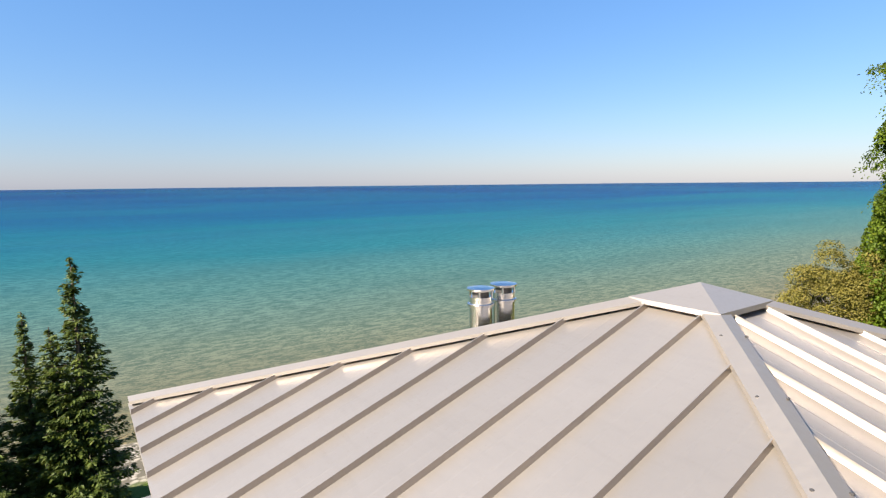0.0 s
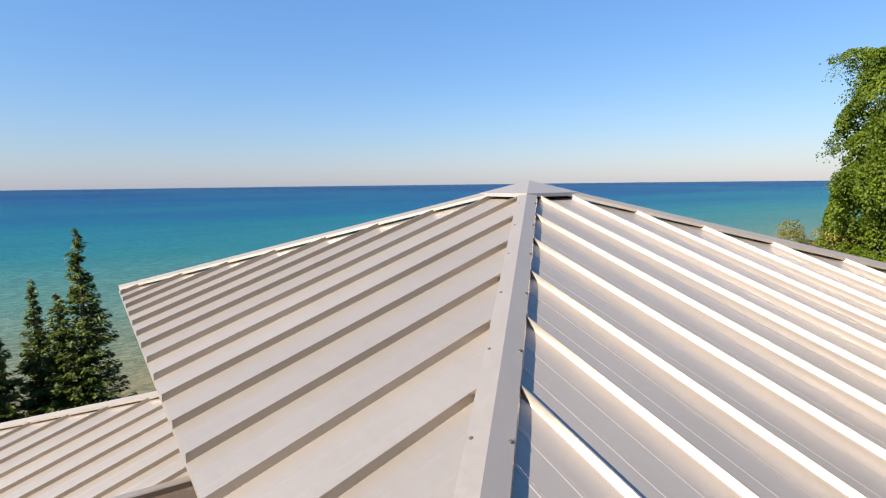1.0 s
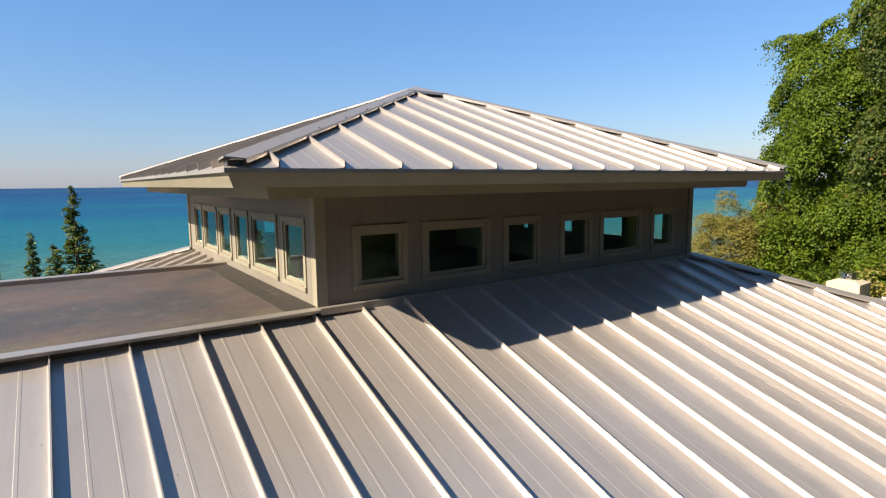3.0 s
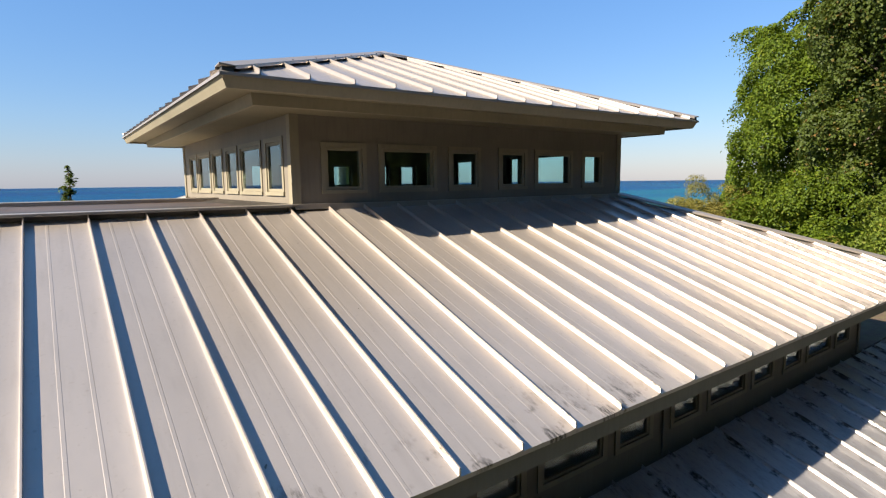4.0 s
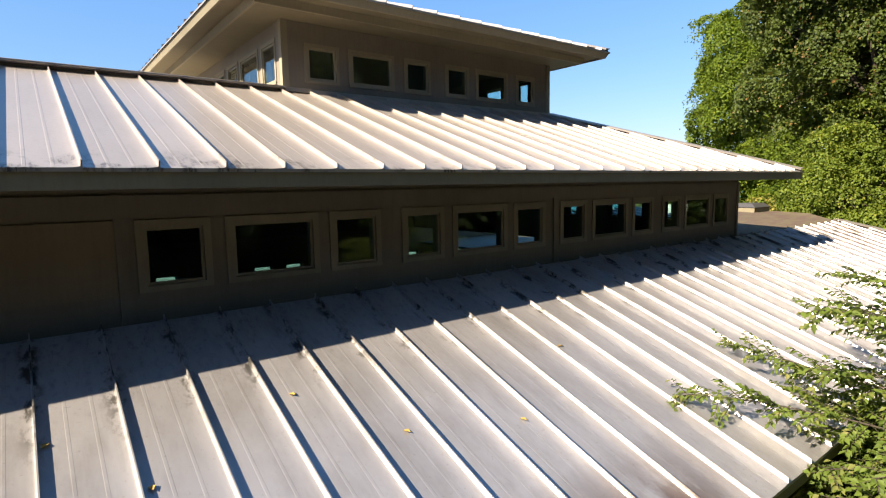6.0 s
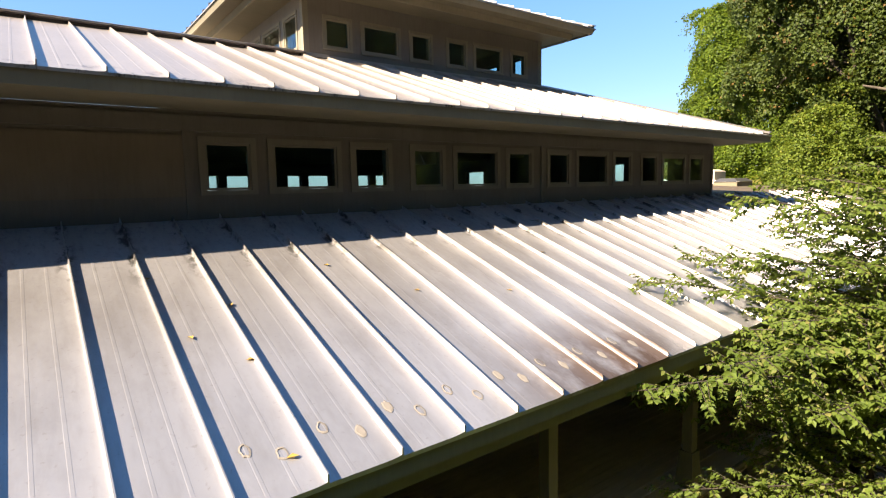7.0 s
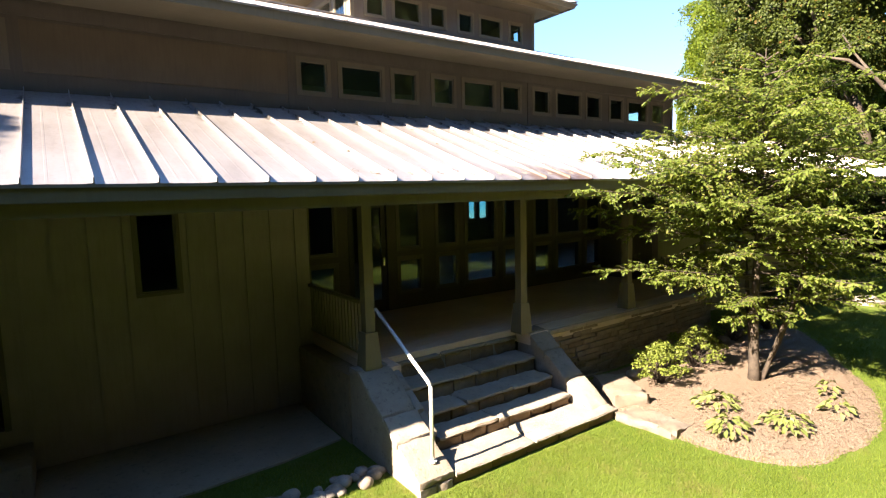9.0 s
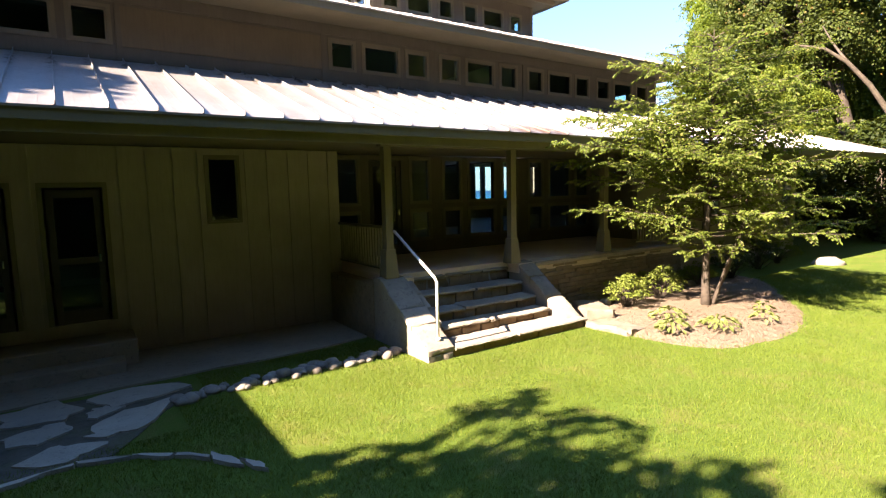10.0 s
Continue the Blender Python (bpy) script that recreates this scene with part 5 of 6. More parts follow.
def canopy_leaves(r, clumps, per, size, slim=0.85):
    """Leaves on rounded sprays that lean outward from the crown, ragged at the rim and open below: (centre, radius) each."""
    heart = np.mean([c for c, _ in clumps], axis=0)
    cen, nor, way = [], [], []
    for c, rad in clumps:
        m = max(10, int(per * rad * rad))
        away = unit(np.array(c) - heart)
        axis = unit(away * [0.95, 0.95, 0.4] + [0, 0, 0.55] + r.normal(0, 0.28, 3))
        e1 = unit(np.cross(axis, [0.3, 0.9, 0.2]))
        e2 = np.cross(axis, e1)
        a, q = r.uniform(0, 2 * math.pi, m), np.sqrt(r.random(m))
        lobes = 1 + 0.24 * np.sin(3 * a + r.uniform(0, 6)) + 0.17 * np.sin(5 * a + r.uniform(0, 6)) + 0.12 * np.sin(11 * a + r.uniform(0, 6))
        out = e1 * np.cos(a)[:, None] + e2 * np.sin(a)[:, None]
        dome = np.sqrt(np.clip(1 - (0.93 * q) ** 2, 0, 1))
        p = np.array(c) + out * (rad * q * lobes * (1 + 0.1 * r.normal(size=m)))[:, None] + axis * (rad * (0.75 * dome - 0.35) * r.uniform(0.7, 1.1) - abs(r.normal(0, 0.13 * rad, m)))[:, None]
        p[:, 2] -= 0.16 * rad * q * q
        low = r.random(m) < 0.14
        p[low] -= axis * (rad * r.uniform(0.15, 0.7, low.sum()))[:, None]
        cen.append(p)
        n = unit(out * (0.95 * q)[:, None] + axis * (0.55 * dome + 0.2)[:, None] + [0, 0, 0.35] + r.normal(0, 0.42, (m, 3)))
        w = unit(out * 0.7 + r.normal(0, 0.6, (m, 3)) - [0, 0, 0.45])
        way.append(w)
        nor.append(unit(n - w * (n * w).sum(1, keepdims=True)))
    cen, nor, way = map(np.concatenate, (cen, nor, way))
    ln = size * r.uniform(0.7, 1.3, len(cen))
    return cen, way, nor, ln, ln * slim * r.uniform(0.82, 1.18, len(cen))


def limbs(trunk_pts, trunk_r, ends, r, thin=0.03, bark=None, name="trunk", parent=None, start=0.35):
    vs, fs = [], []
    tube(vs, fs, trunk_pts, trunk_r, 10)
    top = len(trunk_pts) - 1
    for e in ends:
        e = Vector(e)
        t = r.uniform(start, 0.95) * top
        i = min(int(t), top - 1)
        a = Vector(trunk_pts[i]).lerp(Vector(trunk_pts[i + 1]), t - i)
        ra = (trunk_r[i] + (trunk_r[i + 1] - trunk_r[i]) * (t - i)) * 0.5
        mid = a.lerp(e, 0.5) + Vector((r.normal(0, 0.1), r.normal(0, 0.1), 0.10)) * (e - a).length
        tube(vs, fs, [a, a.lerp(mid, 0.55), mid, mid.lerp(e, 0.6), e], [ra, ra * 0.8, max(ra * 0.55, thin), max(ra * 0.35, thin * 0.7), thin * 0.4], 6)
    return put(name, mesh_of(name, vs, fs, bark or BARK, True), parent)


def broadleaf(name, label, base, height, centre, radii, n_clumps, clump_r, per, size, mat, seed, bark=None, trunk_r=0.3, limbs_n=40, inner=0.55, category="tree"):
    r = np.random.default_rng(seed)
    base, centre, radii = Vector(base), np.array(centre, float), np.array(radii, float)
    clumps = []
    spots = np.empty((0, 3))
    for _ in range(n_clumps):
        d = unit(r.normal(size=(5, 3)))
        k = r.random((5, 1)) ** (1 / 3) * (1 - inner) + inner
        bulge = np.array([[1 + 0.45 * noise.noise(Vector(v * 2.1) + Vector((seed, 0, 0)))] for v in d])
        tries = centre + d * radii * k * bulge
        apart = np.linalg.norm(tries[:, None] - spots[None], axis=2).min(1) if len(spots) else np.zeros(5)
        spots = np.vstack([spots, tries[apart.argmax()]])
        clumps.append((spots[-1], clump_r * r.uniform(0.6, 1.35)))
    tree = holder(name, label, category, base)
    top = Vector(centre) + Vector((0, 0, radii[2] * 0.5))
    pts = [base + Vector((0, 0, -0.2))] + [base.lerp(top, f) + Vector((r.normal(0, 0.15), r.normal(0, 0.15), 0)) for f in (0.25, 0.5, 0.75, 1.0)]
    ends = [clumps[i][0] for i in r.choice(len(clumps), min(limbs_n, len(clumps)), replace=False)]
    limbs(pts, [trunk_r * 1.25, trunk_r, trunk_r * 0.75, trunk_r * 0.5, trunk_r * 0.2], ends, r, 0.04, bark, "trunk", tree)
    put("crown", leaf_mesh("crown", *(canopy_leaves if category == "tree" else clump_leaves)(r, clumps, per, size), mat), tree)
    return tree


broadleaf("maple_tree", "tall bright green maple with layered leaf clumps", (41.2, 13.8, 0), 19, (41.3, 13.6, 9.6), (5.9, 5.9, 9.4), 210, 1.2, 820, 0.14, MAPLE, 21, trunk_r=0.45)
old_maple = broadleaf("maple_tree", "broad dark green maple with a few reddening leaves", (30.5, 3.0, 0), 18, (28.6, 6.4, 14.2), (3.9, 3.9, 5.7), 180, 0.98, 900, 0.12, OLD_MAPLE, 22, trunk_r=0.38)
broadleaf("maple_tree", "dark green maple beside the lawn", (33, -6, 0), 18, (33, -5, 11), (7, 7, 8), 160, 1.6, 170, 0.22, OLD_MAPLE, 23, PALE_BARK, trunk_r=0.45)
broadleaf("golden_shrub", "tall shrub with dull golden leaves near the shore", (36.6, 19.2, -0.3), 8, (36.4, 20.0, 3.3), (1.9, 1.9, 4.0), 170, 0.62, 900, 0.085, GOLDEN, 24, trunk_r=0.12, limbs_n=14, category="shrub")
broadleaf("golden_shrub", "tall shrub with dull golden leaves near the shore", (39.5, 18.6, -0.3), 6, (39.5, 18.2, 3.4), (2.4, 2.4, 4.2), 150, 0.7, 700, 0.09, GOLDEN, 25, trunk_r=0.12, limbs_n=14, category="shrub")
broadleaf("cedar_tree", "bushy yellow-green cedar behind the house", (26.4, 5.9, 0), 8.8, (26.4, 5.9, 4.6), (2.4, 2.3, 3.9), 150, 0.62, 900, 0.095, CEDAR, 26, trunk_r=0.18, limbs_n=16)
broadleaf("shrub", "rounded bright green shrub behind the house", (31.0, 10.0, 0), 5, (31.0, 10.0, 3.0), (2.4, 2.4, 2.6), 70, 0.7, 150, 0.2, MAPLE, 27, trunk_r=0.1, limbs_n=10, category="shrub")
broadleaf("shrub", "rounded yellow-green shrub behind the house", (28.0, 9.6, 0), 4, (28.0, 9.6, 2.7), (1.7, 1.7, 2.4), 50, 0.6, 180, 0.16, GOLDEN, 28, trunk_r=0.1, limbs_n=10, category="shrub")
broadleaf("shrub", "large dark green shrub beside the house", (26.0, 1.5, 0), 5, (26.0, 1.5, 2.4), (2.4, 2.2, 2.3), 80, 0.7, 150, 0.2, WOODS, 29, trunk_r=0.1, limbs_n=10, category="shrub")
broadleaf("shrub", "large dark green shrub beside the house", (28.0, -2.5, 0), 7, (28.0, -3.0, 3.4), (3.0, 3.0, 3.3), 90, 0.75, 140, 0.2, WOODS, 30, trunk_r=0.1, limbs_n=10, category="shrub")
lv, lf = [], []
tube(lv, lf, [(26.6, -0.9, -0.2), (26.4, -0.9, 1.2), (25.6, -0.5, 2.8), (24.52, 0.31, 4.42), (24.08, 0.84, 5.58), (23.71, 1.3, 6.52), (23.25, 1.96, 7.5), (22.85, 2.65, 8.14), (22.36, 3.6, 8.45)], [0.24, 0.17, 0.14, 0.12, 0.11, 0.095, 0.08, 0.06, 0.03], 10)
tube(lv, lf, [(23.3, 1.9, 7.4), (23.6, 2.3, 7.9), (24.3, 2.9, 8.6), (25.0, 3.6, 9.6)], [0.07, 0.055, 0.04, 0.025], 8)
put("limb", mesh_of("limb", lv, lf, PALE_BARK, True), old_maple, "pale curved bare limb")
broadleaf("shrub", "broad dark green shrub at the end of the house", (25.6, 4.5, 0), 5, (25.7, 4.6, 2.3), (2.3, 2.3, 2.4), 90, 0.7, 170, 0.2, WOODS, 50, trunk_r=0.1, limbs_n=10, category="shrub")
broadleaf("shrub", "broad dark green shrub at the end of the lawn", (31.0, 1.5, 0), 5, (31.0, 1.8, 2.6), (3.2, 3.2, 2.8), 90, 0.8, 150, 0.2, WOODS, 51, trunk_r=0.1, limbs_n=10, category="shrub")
broadleaf("shrub", "tall bright green shrub under the maple", (38.2, 15.6, 0), 7, (38.2, 15.6, 3.4), (2.9, 2.9, 4.2), 170, 0.75, 300, 0.15, MAPLE, 33, trunk_r=0.12, limbs_n=12, category="shrub")
broadleaf("maple_tree", "tall green maple behind the lawn", (44.0, 5.0, 0), 21, (44.0, 5.0, 11.0), (6.5, 6.5, 10.0), 220, 1.5, 260, 0.20, MAPLE, 36, trunk_r=0.45)
# unseen trees added in front to block sky light and darken window reflections
for i, (tx, ty, rx) in enumerate(((15.5, -9.5, 3.6), (22.5, -10.5, 4.2), (30.5, -11.0, 4.4), (7.5, -13.0, 4.0), (-3.5, -13.0, 4.0), (-12.5, -11.5, 3.4))):
    broadleaf("maple_tree", "dark green maple, unseen, added to block sky light", (tx, ty, 0), 18, (tx, ty, 8.5), (rx * 1.15, 3.2, 7.9), 190, 1.45, 70, 0.38, WOODS, 34 + 100 * i, trunk_r=0.3, limbs_n=16)
# unseen trees, added to cast the shade on the lawn and roof
broadleaf("maple_tree", "tall unseen maple that shades the lawn", (-12.5, -5.8, 0), 11, (-12.2, -4.9, 7.4), (1.7, 2.0, 1.6), 46, 0.75, 90, 0.3, MAPLE, 31, trunk_r=0.3)
broadleaf("maple_tree", "slender maple that shades the lawn", (-10.6, -4.6, 0), 9, (-10.4, -3.85, 8.0), (0.55, 1.05, 0.4), 20, 0.27, 420, 0.15, MAPLE, 37, trunk_r=0.14, limbs_n=10, inner=0.2)
broadleaf("maple_tree", "slender maple that shades the lawn", (-10.2, -4.2, 0), 9, (-10.2, -2.5, 8.0), (0.3, 0.32, 0.3), 6, 0.25, 300, 0.15, MAPLE, 57, trunk_r=0.12, limbs_n=8, inner=0.2)
# next three are there to darken door reflections and dim the sky light
broadleaf("maple_tree", "tall unseen maple that shades the lawn", (-16.5, -8.5, 0), 12, (-16.0, -8.2, 8.0), (3.0, 2.6, 2.6), 60, 0.9, 80, 0.3, MAPLE, 38, trunk_r=0.3)
broadleaf("maple_tree", "tall unseen maple that shades the lawn", (-8.5, -11.0, 0), 12, (-8.0, -10.2, 8.2), (4.2, 2.4, 2.5), 70, 1.0, 70, 0.32, MAPLE, 48, trunk_r=0.3)
broadleaf("maple_tree", "tall unseen maple that shades the lawn", (-16.5, -13.0, 0), 12, (-16.0, -12.6, 8.0), (3.4, 2.8, 3.0), 60, 1.0, 70, 0.32, MAPLE, 49, trunk_r=0.3)
broadleaf("maple_tree", "tall maple that shades the roof", (-17.5, 5.0, 0), 13, (-15.2, 2.0, 10.4), (2.2, 1.3, 2.0), 44, 0.8, 170, 0.3, MAPLE, 32, trunk_r=0.25)
# far wood, plus unseen wood south and west, added to block sky light
wood = []
rw = np.random.default_rng(5)
for i in range(1800):
    if i >= 1500:
        spot = [rw.uniform(-48, -33), rw.uniform(-30, 8), 15 * rw.random() + 0.6]
    elif i < 330:
        a, dist = rw.uniform(-1.05, 0.22), rw.uniform(46, 70)
        spot = [dist * math.cos(a) - 2, dist * math.sin(a) + 2, 14 * math.sqrt(rw.random()) + 0.5]
    else:
        spot = [rw.uniform(-26, 44), rw.uniform(-32, -14.5), 19 * rw.random() + 0.6]
    wood.append((np.array(spot), rw.uniform(1.6, 2.9)))
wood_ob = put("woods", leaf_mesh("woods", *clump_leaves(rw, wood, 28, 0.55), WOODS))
tagged(wood_ob, "dense dark green wood, mostly unseen and added to block sky light", "woods", kind="stuff")


# ---- spruces ----
def spruce(base, top, radius, seed, label):
    r = np.random.default_rng(seed)
    tree = holder("spruce_tree", label, "tree", base, "spruces by the shore")
    vs, fs = [], []
    bx, by, bz = base
    tube(vs, fs, [(bx, by, bz - 0.2), (bx, by, bz + (top - bz) * 0.5), (bx, by, top)], [radius * 0.1, radius * 0.06, 0.012], 8)
    cen, way, nor, ln = [], [], [], []
    z = bz + 0.6
    H = top - bz
    while z < top - 0.15:
        f = (z - bz) / H
        reach = radius * (1 - f) ** 0.85 * min(1, 0.6 + 2.2 * f) + 0.05
        for k in range(max(5, int(11 * (1 - f) + 5))):
            a = r.uniform(0, 2 * math.pi)
            R = reach * r.uniform(0.5, 1.18)
            sag = -0.30 * R * (1 - f) + 0.16 * R
            d = np.array([math.cos(a), math.sin(a), 0])
            n = max(7, int(40 * R / 0.8))
            t = r.random(n) ** 0.7
            p = np.array([bx, by, z + r.uniform(-.12, .12)]) + d * (t * R)[:, None]
            p[:, 2] += sag * t + 0.12 * R * t * t
            spread = 0.28 * R * (1.08 - t) + 0.06
            side = np.array([-d[1], d[0], 0])
            q = r.uniform(-1, 1, n)
            p += side * (q * spread)[:, None]
            p[:, 2] += r.normal(0, 0.05, n) - 0.05 * abs(q)
            w = unit(d * 0.7 + side * (q * 0.9)[:, None] + np.column_stack([r.normal(0, .18, n), r.normal(0, .18, n), r.normal(-0.08, .22, n)]))
            cen.append(p)
            way.append(w)
            m = unit(np.array([0, 0, 1.0]) + r.normal(0, 0.45, (n, 3)))
            nor.append(unit(m - w * (m * w).sum(1, keepdims=True)))
            ln.append(np.full(n, 0.19) * r.uniform(0.7, 1.3, n))
            tube(vs, fs, [(bx, by, z), (bx + d[0] * R * .5, by + d[1] * R * .5, z + sag * .5 + .03 * R), (bx + d[0] * R, by + d[1] * R, z + sag + .12 * R)], [0.02, 0.012, 0.004], 4)
        z += 0.20 + 0.10 * (1 - f)
    cen, way, nor, ln = map(np.concatenate, (cen, way, nor, ln))
    put("trunk", mesh_of("trunk", vs, fs, BARK, True), tree)
    put("foliage", leaf_mesh("foliage", cen, way, nor, ln, ln * 0.42, SPRUCE, 0.1), tree)


spruce((2.40, 31.0, -1.05), 9.1, 1.85, 40, "tall dark green spruce by the shore")
spruce((0.76, 32.2, -1.1), 7.1, 1.25, 41, "slender dark green spruce by the shore")
spruce((1.57, 31.3, -1.05), 6.6, 1.5, 42, "dark green spruce by the shore")
spruce((-0.55, 31.1, -1.05), 6.3, 1.6, 43, "dark green spruce by the shore")
spruce((-2.3, 31.6, -1.05), 6.8, 1.8, 44, "dark green spruce by the shore")

# ---- dogwood in the bed ----
rd = np.random.default_rng(61)
dogwood = holder("dogwood_tree", "dogwood with wide flat tiers of light green leaves", "tree", (7.40, -1.26, 0.1))
TIERS = [(1.32, 0.8, 6, 0.05), (1.74, 2.6, 9, 0.10), (2.35, 2.2, 7, 0.16), (2.70, 2.7, 12, 0.26), (3.05, 2.8, 13, 0.30), (3.45, 2.4, 13, 0.34), (3.80, 2.5, 10, 0.30), (4.15, 2.2, 8, 0.34),
         (4.45, 1.9, 7, 0.38), (4.75, 1.6, 6, 0.42), (5.05, 1.25, 5, 0.45), (5.35, 0.85, 4, 0.5), (5.55, 0.5, 3, 0.6)]
dv, df = [], []
tube(dv, df, [(7.40, -1.26, -0.05), (7.38, -1.24, 0.5), (7.47, -1.18, 1.3), (7.45, -1.2, 2.4), (7.5, -1.2, 3.6), (7.5, -1.2, 5.75)], [0.12, 0.08, 0.07, 0.055, 0.035, 0.006], 10)
tw_at, tw_way, tw_nor = [], [], []


def leafy_twig(start, way, length):
    """A thin twig with leaves hanging in pairs along it."""
    way = unit(way)
    tip = start + way * length - np.array([0, 0, 0.10 * length])
    tube(dv, df, [tuple(start), tuple(start * 0.5 + tip * 0.5 + [0, 0, 0.02 * length]), tuple(tip)], [0.005, 0.0035, 0.0015], 3)
    side = unit(np.cross(way, [0, 0, 1.0]))
    for u in np.arange(0.08, 1.03, 0.036 / max(length, 0.1)):
        for sgn in (-1, 1):
            if rd.random() < 0.12:
                continue
            w = unit(way * 0.55 + side * sgn * 0.75 + rd.normal(0, 0.22, 3) - [0, 0, 0.45])
            p = start * (1 - u) + tip * u + [0, 0, 0.02 * length * math.sin(math.pi * u)]
            n = unit(np.array([0, 0, 1.0]) + way * 0.25 + rd.normal(0, 0.5, 3))
            tw_at.append(p + w * 0.038)
            tw_way.append(w)
            tw_nor.append(unit(n - w * (n @ w)))


def bough(a, L, z0, up):
    """One arm of the crown from the trunk, with leafy twigs on both sides."""
    out = np.array([math.cos(a), math.sin(a), 0.0])
    side = np.array([-out[1], out[0], 0.0])
    bend = rd.uniform(-0.18, 0.18)
    arm = lambda f: np.array([7.48, -1.2, z0]) + out * (L * f) + side * (bend * L * f * f) + np.array([0, 0, up * L * f * (1.15 - 0.55 * f)])
    tube(dv, df, [tuple(arm(f)) for f in (0, 0.25, 0.5, 0.75, 1.0)], [0.014 + 0.003 * L, 0.012, 0.009, 0.006, 0.003], 5)
    steps_n = max(5, int(L / 0.068))
    for j in range(steps_n):
        f = 0.14 + 0.86 * (j + rd.uniform(0, 0.8)) / steps_n
        ahead = unit(arm(min(f + 0.05, 1.05)) - arm(f))
        turn = (1 if j % 2 else -1) * rd.uniform(0.5, 1.2)
        leafy_twig(arm(f), ahead * math.cos(turn) + np.cross([0, 0, 1.0], ahead) * math.sin(turn) + [0, 0, rd.normal(0.04, 0.38)], (0.22 + 0.46 * (1 - f)) * rd.uniform(0.6, 1.3) * min(1.0, 0.5 + L / 3))
    leafy_twig(arm(0.9), arm(1.0) - arm(0.85), 0.34)


for zt, reach, arms, rise in TIERS:
    for i in range(arms):
        bough(2 * math.pi * (i + rd.uniform(-0.35, 0.35)) / arms + 2.4 * zt, reach * rd.uniform(0.5, 1.06), zt + rd.normal(0, 0.12), rise * rd.uniform(0.4, 1.5))
# the boughs that reach furthest over the porch roof and the lawn
for a, L, z0, up in ((157, 3.6, 2.95, 0.24), (164, 2.95, 1.85, 0.18), (-18, 3.6, 1.62, 0.05), (148, 3.2, 2.75, 0.22), (172, 3.3, 3.35, 0.24), (140, 2.8, 2.45, 0.2), (-32, 3.0, 2.1, 0.12), (128, 2.9, 3.6, 0.3)):
    bough(radians(a), L, z0, up)
put("trunk", mesh_of("trunk", dv, df, BARK, True), dogwood)
for stem in ([(7.55, -1.15, 0.0), (7.8, -1.0, 0.7), (8.1, -0.75, 1.6), (8.25, -0.65, 2.4)], [(7.46, -1.3, 0.0), (7.62, -1.52, 0.8), (7.78, -1.75, 1.7), (7.8, -1.85, 2.5)]):
    limbs(stem, [0.06, 0.05, 0.04, 0.02], [], rd, 0.01, BARK, "stem", dogwood)
tw_len = 0.068 * rd.uniform(0.7, 1.25, len(tw_at))
put("crown", leaf_mesh("crown", np.array(tw_at), np.array(tw_way), np.array(tw_nor), tw_len, tw_len * 0.56, DOGWOOD), dogwood)


# ---- small plants in the bed ----
def perennial(x, y, spread, hgt, n, size, seed, label, mat, name="shrub", category="shrub"):
    r = np.random.default_rng(seed)
    plant = holder(name, label, category, (x, y, 0.1))
    vs, fs = [], []
    cl = []
    for _ in range(n):
        a, q = r.uniform(0, 6.283), math.sqrt(r.random())
        e = np.array([x + spread * q * math.cos(a), y + spread * q * math.sin(a), 0.1 + hgt * (1 - 0.5 * q * q) * r.uniform(0.6, 1.05)])
        tube(vs, fs, [(x + r.normal(0, .04), y + r.normal(0, .04), 0.05), (0.5 * (x + e[0]), 0.5 * (y + e[1]), 0.1 + 0.6 * (e[2] - 0.1)), tuple(e)], [0.008, 0.006, 0.003], 4)
        cl.append((e, 0.11 * r.uniform(0.6, 1.4)))
    put("stem", mesh_of("stem", vs, fs, BARK, True), plant)
    put("foliage", leaf_mesh("foliage", *clump_leaves(r, cl, 2400, size * 0.62, 0.8), mat), plant)


def hosta(x, y, spread, n, seed):
    r = np.random.default_rng(seed)
    plant = holder("hosta", "low hosta with limp pale green leaves", "plant", (x, y, 0.1), "hostas in the bed")
    a = r.uniform(0, 6.283, n)
    q = spread * np.sqrt(r.uniform(0.05, 1, n))
    cen = np.column_stack([x + q * np.cos(a), y + q * np.sin(a) * 0.8, 0.12 + 0.16 * (1 - (q / spread) ** 2) + r.uniform(0, 0.05, n)])
    way = unit(np.column_stack([np.cos(a), np.sin(a), -0.35 + r.normal(0, .2, n)]))
    nor = unit(np.column_stack([0.4 * np.cos(a), 0.4 * np.sin(a), np.ones(n)]) + r.normal(0, 0.4, (n, 3)))
    nor = unit(nor - way * (nor * way).sum(1, keepdims=True))
    ln = r.uniform(0.07, 0.15, n)
    put("foliage", leaf_mesh("foliage", cen, way, nor, ln, ln * 0.55, LIMP, 0.25), plant)


perennial(6.05, -0.3, 0.5, 0.62, 60, 0.075, 71, "leafy light green shrub in the mulch", HOSTA)
perennial(7.3, -0.2, 0.5, 0.70, 60, 0.075, 72, "leafy light green shrub in the mulch", HOSTA)
perennial(9.6, 0.2, 0.5, 0.5, 40, 0.07, 73, "low green shrub in the shade of the dogwood", CEDAR)
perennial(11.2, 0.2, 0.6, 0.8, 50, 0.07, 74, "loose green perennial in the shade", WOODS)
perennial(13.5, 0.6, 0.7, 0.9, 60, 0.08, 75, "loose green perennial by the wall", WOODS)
perennial(15.2, 0.8, 0.6, 0.8, 50, 0.08, 76, "loose green perennial by the wall", CEDAR)
hosta(5.75, -1.45, 0.40, 110, 81)
hosta(5.02, -2.0, 0.34, 80, 82)
hosta(5.75, -2.42, 0.42, 110, 83)
hosta(6.85, -2.68, 0.28, 40, 84)
hosta(7.6, -2.3, 0.25, 26, 85)

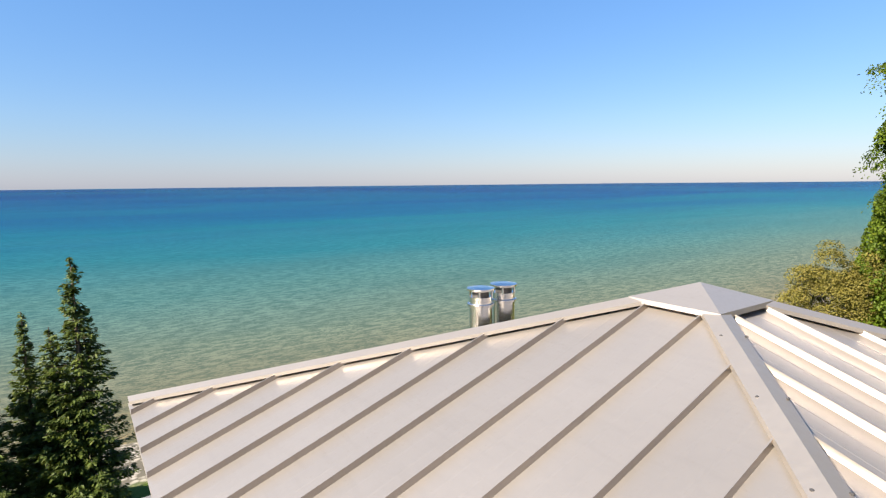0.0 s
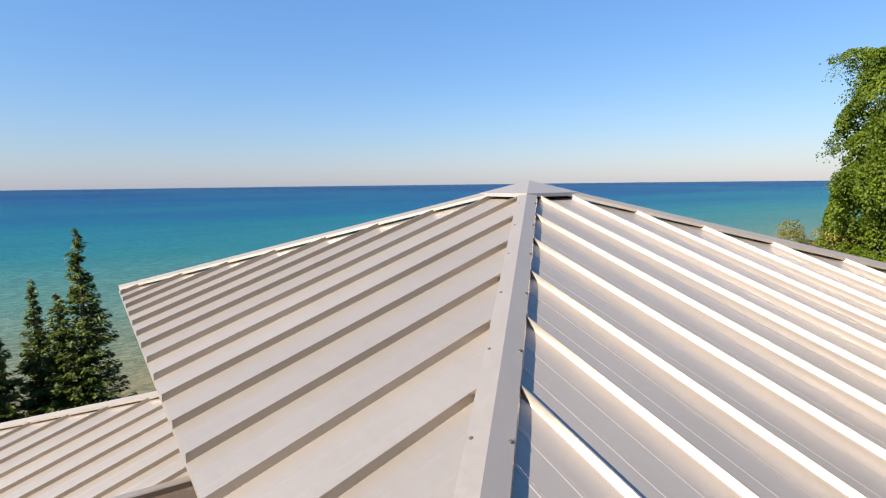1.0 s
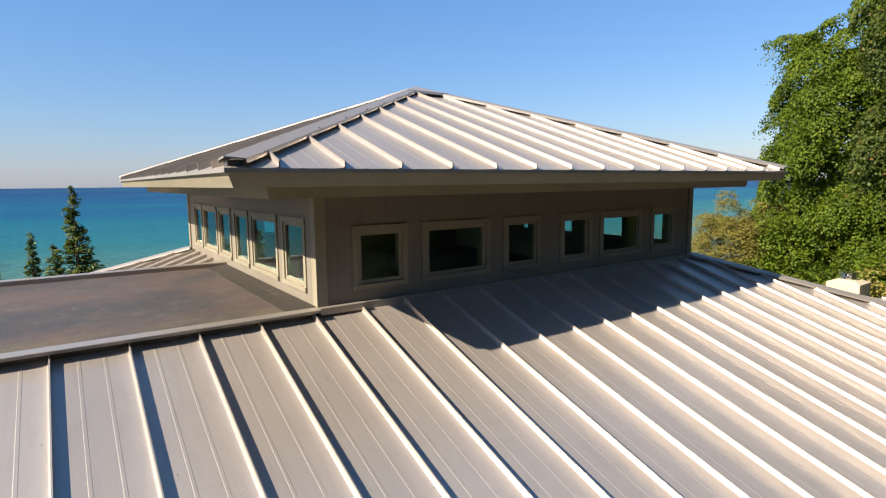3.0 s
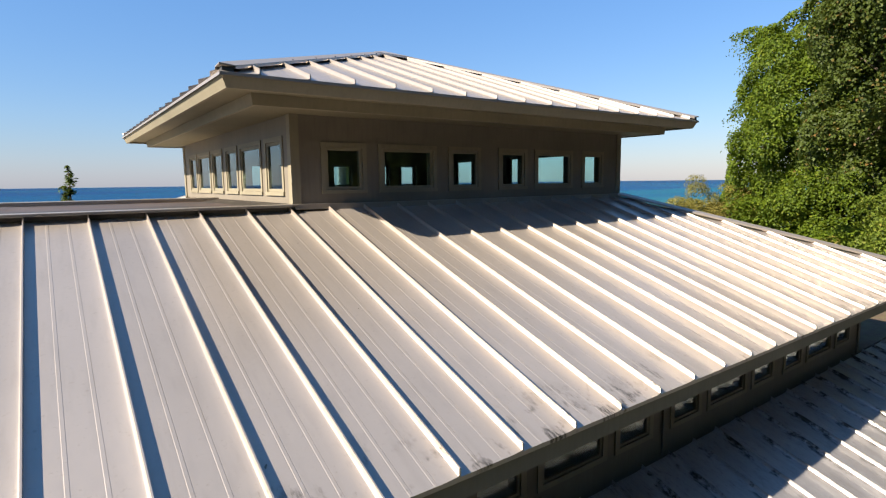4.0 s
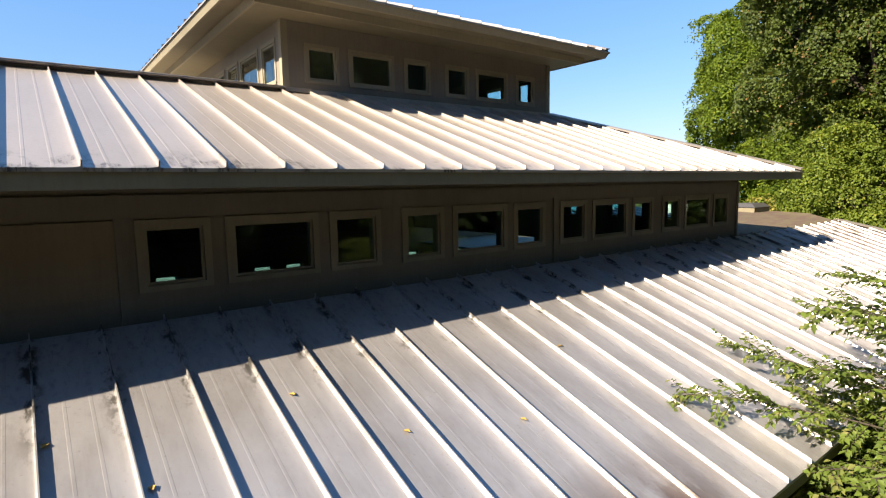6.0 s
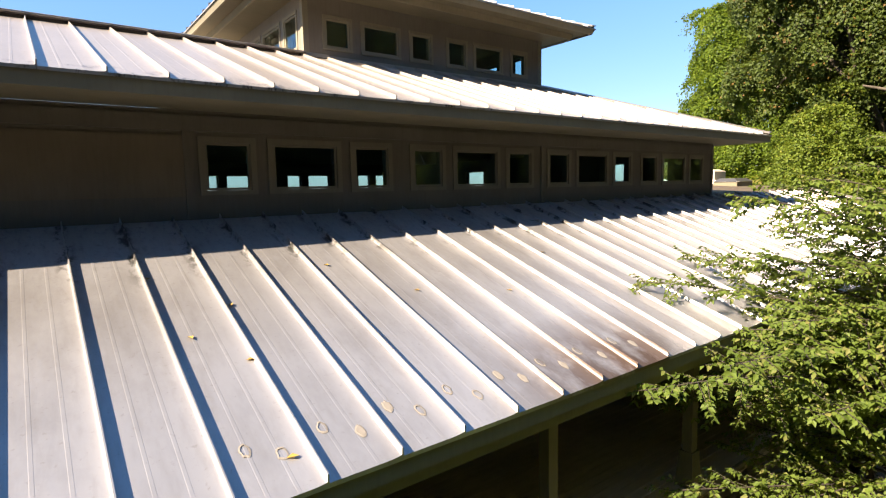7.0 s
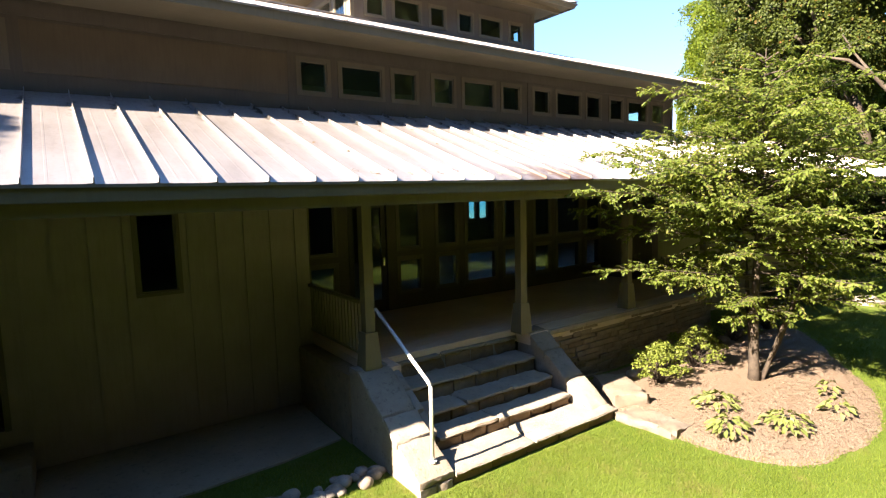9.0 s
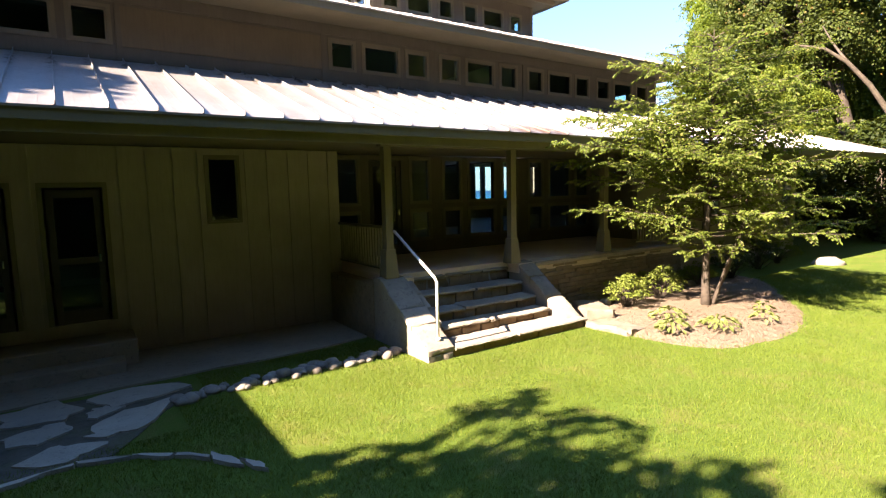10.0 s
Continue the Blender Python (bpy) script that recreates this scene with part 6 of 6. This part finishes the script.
# ---- bark chips and fallen bits on the bed ----
rc = np.random.default_rng(77)
nc = 6500
pick, reach = rc.integers(0, NB, nc), np.sqrt(rc.random(nc)) * 0.985
flat = bed_mid + (np.array(bed_curve)[pick] - bed_mid) * reach[:, None]
lift = np.interp(reach, [f for f, _ in RINGS], [z for _, z in RINGS]) + 0.012
chip_at = np.column_stack([flat + rc.normal(0, 0.03, (nc, 2)), lift])
chip_way = unit(np.column_stack([rc.normal(0, 1, (nc, 2)), rc.normal(0, 0.12, nc)]))
chip_nor = unit(np.column_stack([rc.normal(0, 0.25, (nc, 2)), np.ones(nc)]))
chip_nor = unit(chip_nor - chip_way * (chip_nor * chip_way).sum(1, keepdims=True))
chip_len = rc.uniform(0.015, 0.05, nc)
tagged(put("bark_chips", leaf_mesh("bark_chips", chip_at, chip_way, chip_nor, chip_len, chip_len * rc.uniform(0.25, 0.6, nc), CHIPS)), "dry brown bark chips and bits of leaf on the bed", "bark chips", kind="stuff")

# ---- grass ----
rg = np.random.default_rng(90)
n = 560000
gx, gy = rg.uniform(-5.0, 15.0, n), -6.5 + 7.6 * rg.random(n) ** 0.8
in_bed = np.zeros(n, bool)
rim_a = np.array(bed_rim)[::3]
stray_x, stray_y = gx + rg.normal(0, 0.13, n), gy + rg.normal(0, 0.13, n)
for (xa, ya), (xb, yb) in zip(rim_a, np.roll(rim_a, -1, 0)):
    if ya != yb:
        in_bed ^= ((ya > stray_y) != (yb > stray_y)) & (stray_x < (xb - xa) * (stray_y - ya) / (yb - ya) + xa)
in_bed &= rg.random(n) < 0.985
thin = 0.72 + 0.28 * np.sin(gx * 2.1 + 1.7 * np.sin(gy * 1.3)) * np.sin(gy * 2.7 + 1.1 * np.sin(gx * 1.9 + 2))
ok = (rg.random(n) < thin) & ((gy < 0.0) | ((gy > 0.28) & (gx > -2.2) & (gx < 0.74))) & ~in_bed & ~((gx > 0.78) & (gx < 4.45) & (gy > -0.68)) & ~((gx > 4.3) & (gx < 4.9) & (gy > -1.6)) & ~((gx < -2.6) & (gy > -0.9))
gx, gy = gx[ok], gy[ok]
n = len(gx)
hgt = rg.uniform(0.018, 0.05, n)
a = rg.uniform(0, 6.283, n)
lean = rg.normal(0, 0.35, (n, 2))
over_rim = np.zeros(n, bool)
for (xa, ya), (xb, yb) in zip(rim_a, np.roll(rim_a, -1, 0)):
    if ya != yb:
        over_rim ^= ((ya > gy) != (yb > gy)) & (gx < (xb - xa) * (gy - ya) / (yb - ya) + xa)
base = np.column_stack([gx, gy, np.where(over_rim, 0.022, 0.0)])
verts = np.empty((n, 3, 3))
half = np.column_stack([np.cos(a), np.sin(a), np.zeros(n)]) * 0.003
verts[:, 0], verts[:, 1] = base - half, base + half
verts[:, 2] = base + np.column_stack([lean * hgt[:, None], hgt])
me = bpy.data.meshes.new("grass")
me.vertices.add(3 * n)
me.vertices.foreach_set("co", verts.ravel())
me.loops.add(3 * n)
me.loops.foreach_set("vertex_index", np.arange(3 * n))
me.polygons.add(n)
me.polygons.foreach_set("loop_start", np.arange(0, 3 * n, 3))
me.polygons.foreach_set("loop_total", np.full(n, 3))
me.update(calc_edges=True)
me.materials.append(GRASS)
tagged(put("grass", me), "short sunlit green lawn grass", "grass", kind="stuff")
